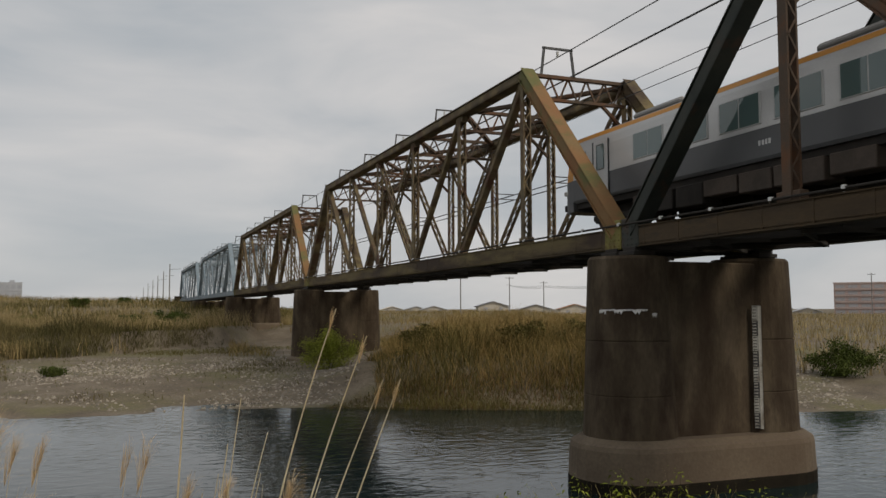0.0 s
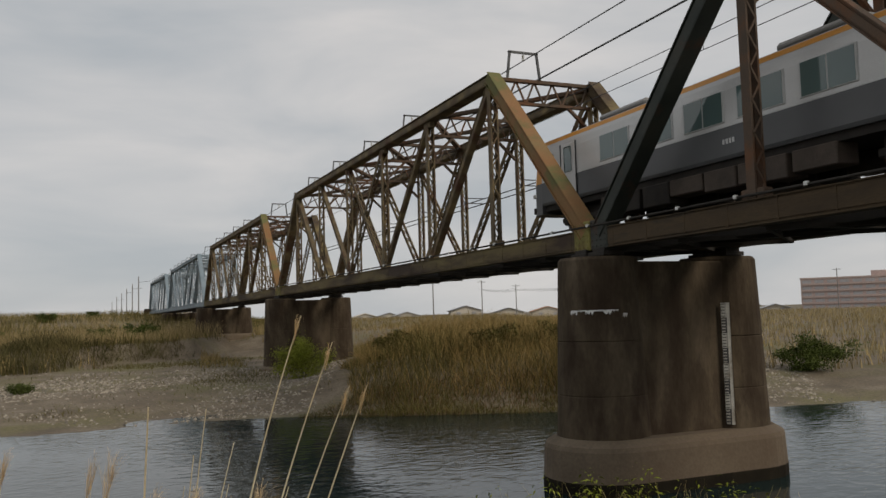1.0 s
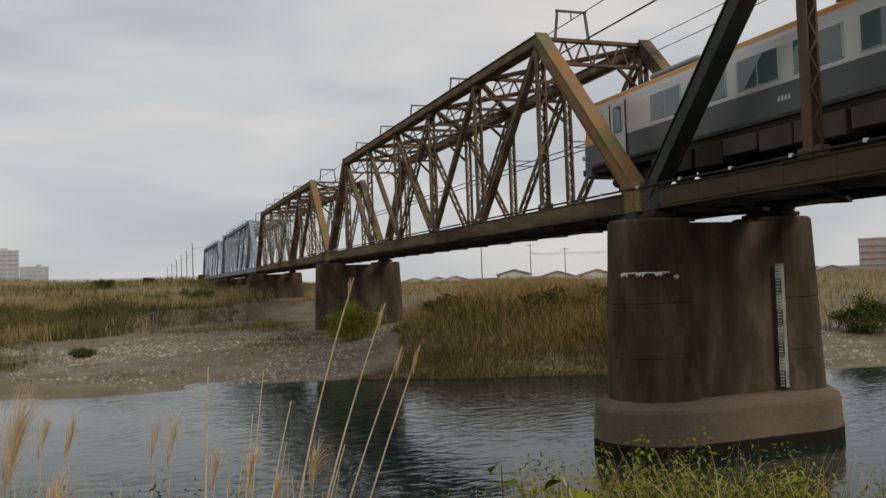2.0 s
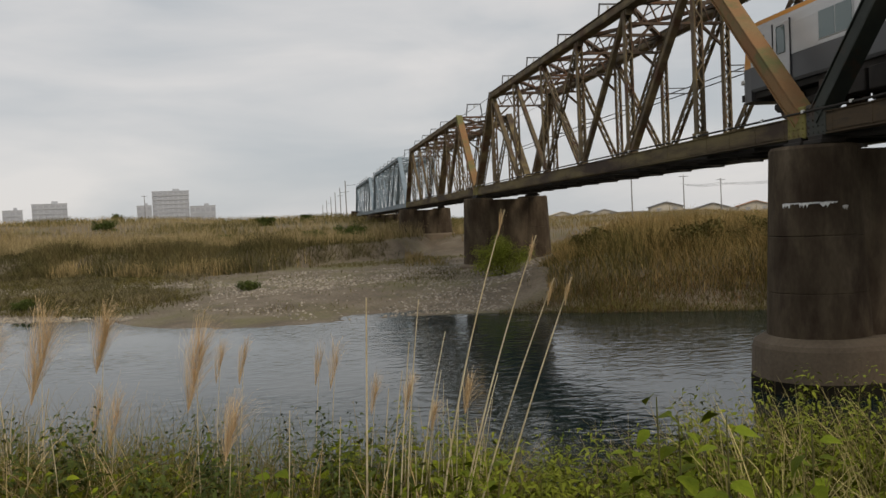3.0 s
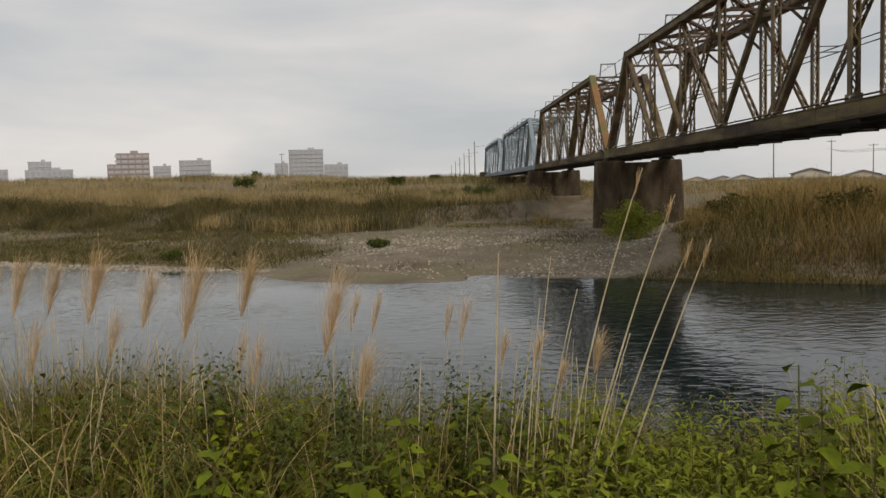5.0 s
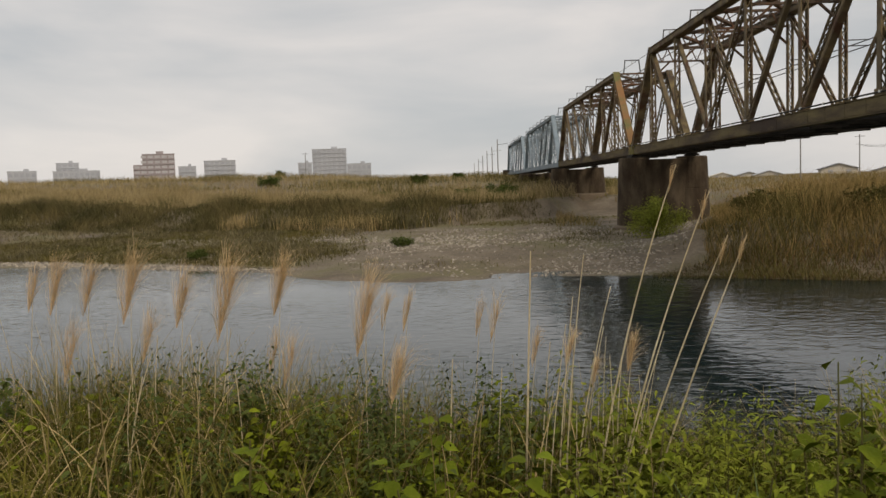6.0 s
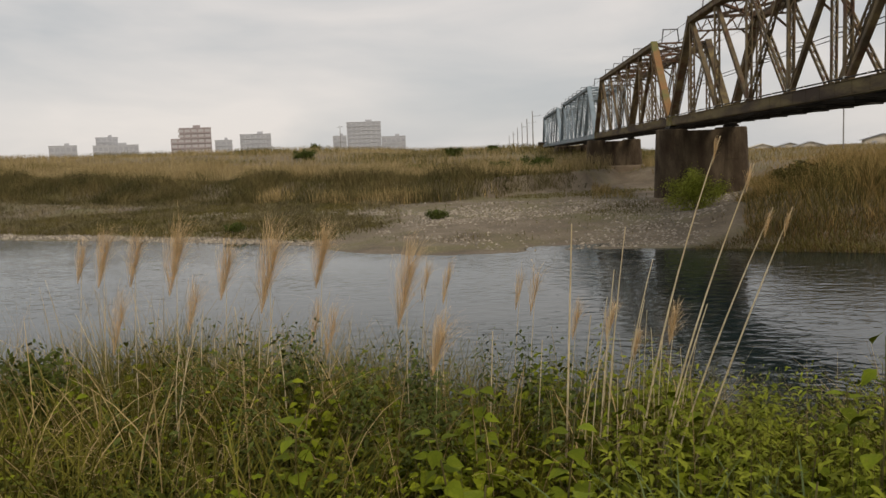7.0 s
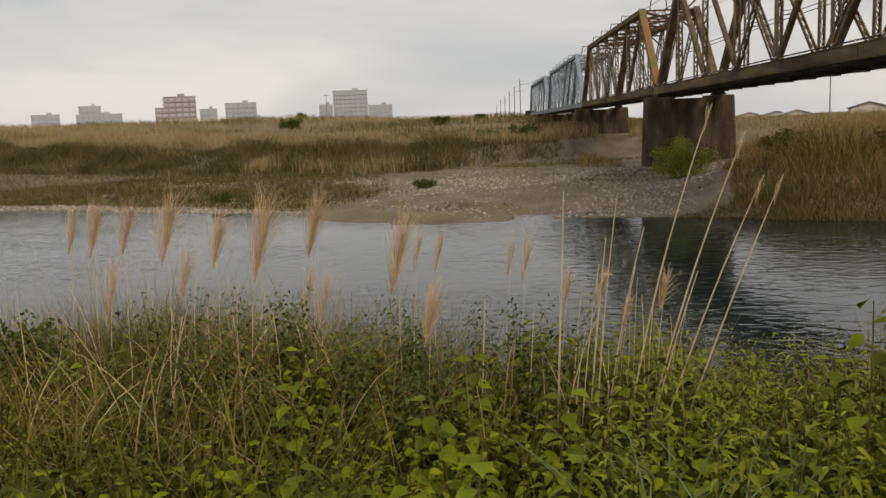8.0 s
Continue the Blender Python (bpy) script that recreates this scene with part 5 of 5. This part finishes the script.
def tall_weed(az, d, top_el, seed):
    """Leggy weed whose few large leaves sit near the top."""
    x, y = polar(az, d)
    g = ground_z(x, y)
    h = EYE.z + d * math.tan(radians(top_el)) - g
    r = random.Random(seed)
    t = thing("tall_weed", "leggy weed with large round yellow green leaves", "weed", (x, y, g), group="leggy weeds")
    bm = bmesh.new()
    bent(bm, (0, 0, -0.05), (0.05, 0, h), 0.007, 0.003, (0.02, 0, 0), 6)
    part("stem", bm, M_STEM, t)
    for k in range(9):
        q = 0.55 + 0.45 * k / 8
        ob = new("leaf", leaf_me)
        ob.parent = t
        sc = r.uniform(0.65, 1.0) * (1.15 - 0.35 * (q - 0.55))
        ob.matrix_basis = Matrix.Translation((0.05 * q, 0, h * q)) @ pose(0, 0, 0, 0, 0, k * 137 + r.uniform(-20, 20)) @ Matrix.Translation((0, 0.03, 0)) @ pose(0, 0, 0, r.uniform(-45, 5), r.uniform(-20, 20), 0) @ Matrix.Diagonal((sc, sc, sc, 1))
    return t


for az, d, el, seed in ((-24.3, 3.5, -11.6, 1), (-25.6, 3.6, -12.8, 2), (-28.6, 3.4, -12.6, 3), (-27.2, 3.7, -14.2, 4), (-33.5, 3.6, -13.0, 5)):
    tall_weed(az, d, el, seed)
shrub(30.6, 5.2, (0.42, 0.42, 0.36), M_BUSH_DARK, "dark leafy shrub at the edge of the near bank", 5200, 0.024, 51)


# pampas grass with plumes, and tall bare stalks
def on_bank(az, d):
    x, y = polar(az, d)
    return Vector((x, y, ground_z(x, y) - 0.03))


def up_at(az, el, d):
    x, y = polar(az, d)
    return Vector((x, y, EYE.z + d * math.tan(radians(el))))


def plume_strands(tip, way, length, thick, count, seed):
    """Feathery strands that rise off the upper end of a stalk and bend over to the lee side."""
    r = np.random.default_rng(seed)
    q = r.random(count)
    start = np.array(tip)[None] - np.array((0.3, 0.06, 1.0))[None] * (length * (0.4 + 0.55 * q))[:, None]
    a = r.normal(0, 0.7, count) + math.atan2(way[1], way[0])
    out = np.stack([np.cos(a), np.sin(a), np.zeros(count)], 1)
    sd = np.stack([-np.sin(a), np.cos(a), np.zeros(count)], 1)
    ln = length * r.uniform(0.45, 0.75, count) * (0.75 + 0.35 * q)
    th = r.uniform(-0.35, 0.7, count) * thick
    bend = r.uniform(0.5, 1.9, count) * (0.35 + 0.65 * thick)
    co = np.zeros((count, 7, 2, 3))
    c = start
    for i in range(7):
        s = i / 6
        w = 0.0009 * (1 - 0.5 * s)
        co[:, i, 0], co[:, i, 1] = c - sd * w, c + sd * w
        g = th + bend * s ** 1.8
        c = c + (out * np.sin(g)[:, None] + np.array((0, 0, 1.0)) * np.cos(g)[:, None]) * (ln / 6)[:, None]
    return co


def pampas(az, el_top, d, length, thick, count, seed, base_az=None):
    base = on_bank(az if base_az is None else base_az, d)
    tip = up_at(az, el_top, d)
    t = thing("pampas_grass", "dry pampas grass stalk with buff feathery plume", "pampas grass", tuple(base), group="pampas grasses")
    bm = bmesh.new()
    bent(bm, (0, 0, 0), tip - base - Vector((0.18, 0.036, 0.6)) * length * 1.2, 0.0032, 0.0013, (-0.02, 0, 0))
    part("stalk", bm, M_STALK, t)
    co = plume_strands(tip - base, (0.95, 0.3), length * 1.2, thick, int(count * 1.05), seed)
    ob = quads_object("plume", co, M_PLUME)
    ob.parent = t
    return t


def stalk(az0, az1, el1, d, r0, seed, bow=0.03, tuft=True):
    tip = up_at(az1, el1, d)
    g = on_bank(az0, d)
    t = thing("dry_stalk", "tall pale dry reed stalk on the bank", "reed stalk", tuple(g), group="tall reed stalks")
    bm = bmesh.new()
    bent(bm, (0, 0, 0), tip - g, r0 * 1.25, r0 * 0.55, (-bow, 0, 0), 12)
    part("stem", bm, M_STALK, t)
    if tuft:
        co = plume_strands(tip - g, (0.6, -0.5), 0.14, 0.5, 40, seed)
        ob = quads_object("seed_head", co, M_PLUME)
        ob.parent = t
    return t


for i, (az, el, d, ln, th, ct) in enumerate((
        (25.61, -3.98, 5.6, 0.26, 0.8, 130), (24.07, -3.27, 5.4, 0.34, 0.9, 190), (22.24, -3.5, 5.5, 0.34, 0.9, 190), (19.42, -2.84, 5.0, 0.42, 0.9, 240),
        (16.5, -4.3, 5.2, 0.36, 1.0, 220), (13.25, -3.28, 4.7, 0.48, 0.9, 300), (10.19, -3.89, 4.9, 0.34, 0.8, 300), (4.14, -4.94, 4.6, 0.46, 0.9, 260),
        (3.57, -6.8, 5.2, 0.24, 0.45, 80), (2.1, -6.86, 5.3, 0.25, 0.4, 90), (-2.82, -7.41, 5.2, 0.24, 0.4, 60), (-3.93, -7.33, 5.2, 0.28, 0.6, 70),
        (2.42, -10.03, 4.4, 0.34, 1.0, 200), (-6.59, -9.59, 4.6, 0.2, 0.7, 80), (-8.85, -9.69, 4.6, 0.2, 0.8, 100), (-10.48, -11.3, 4.4, 0.16, 1.0, 80),
        (-12.98, -9.69, 4.3, 0.2, 1.0, 120), (9.94, -9.35, 5.0, 0.3, 0.8, 110), (18.86, -6.84, 5.4, 0.34, 0.8, 120), (23.43, -7.37, 5.3, 0.36, 0.7, 120), (11.06, -8.9, 5.2, 0.28, 0.7, 90))):
    pampas(az, el, d, ln, th, ct, 100 + i, az + 1.2)
for i, (a0, _, a1, e1, d, r0, bow) in enumerate((
        (-5.0, -17.8, -5.9, -4.64, 4.3, 0.0062, 0.0), (-7.1, -18.6, -8.65, -7.73, 4.2, 0.0042, 0.01), (-7.7, -17.5, -9.43, -4.92, 4.2, 0.0038, 0.02),
        (-8.3, -17.8, -11.17, -7.08, 4.1, 0.0036, 0.04), (-9.5, -17.8, -15.43, 0.78, 4.2, 0.0050, 0.06), (-10.4, -18.8, -17.48, -0.98, 4.1, 0.0050, 0.05),
        (-10.9, -18.1, -18.59, -3.82, 4.0, 0.0045, 0.04), (-11.9, -17.7, -19.72, -3.84, 4.0, 0.0048, 0.02), (-10.4, -18.1, -14.6, -9.97, 4.0, 0.0040, 0.02),
        (0.3, -16.6, -0.36, -11.74, 4.6, 0.0040, 0.0), (-2.9, -17.5, -3.73, -12.39, 4.5, 0.0040, 0.0), (-6.0, -16.0, -7.03, -10.73, 4.5, 0.0038, 0.01))):
    stalk(a0, a1, e1, d, r0, 200 + i, bow, i in (4, 5, 6, 7))
r2 = random.Random(31)
for i in range(12):
    a = r2.uniform(-13.0, -6.0)
    stalk(a, a - r2.uniform(-0.4, 2.6), r2.uniform(-15.0, -9.5), r2.uniform(3.9, 4.6), r2.uniform(0.0022, 0.0036), 300 + i, r2.uniform(-0.02, 0.03), False)
for i in range(16):
    a = r2.uniform(14.0, 29.0)
    stalk(a, a - r2.uniform(-2.5, 2.5), r2.uniform(-13.0, -7.5), r2.uniform(4.2, 5.4), r2.uniform(0.0028, 0.004), 340 + i, r2.uniform(-0.09, 0.09), False)
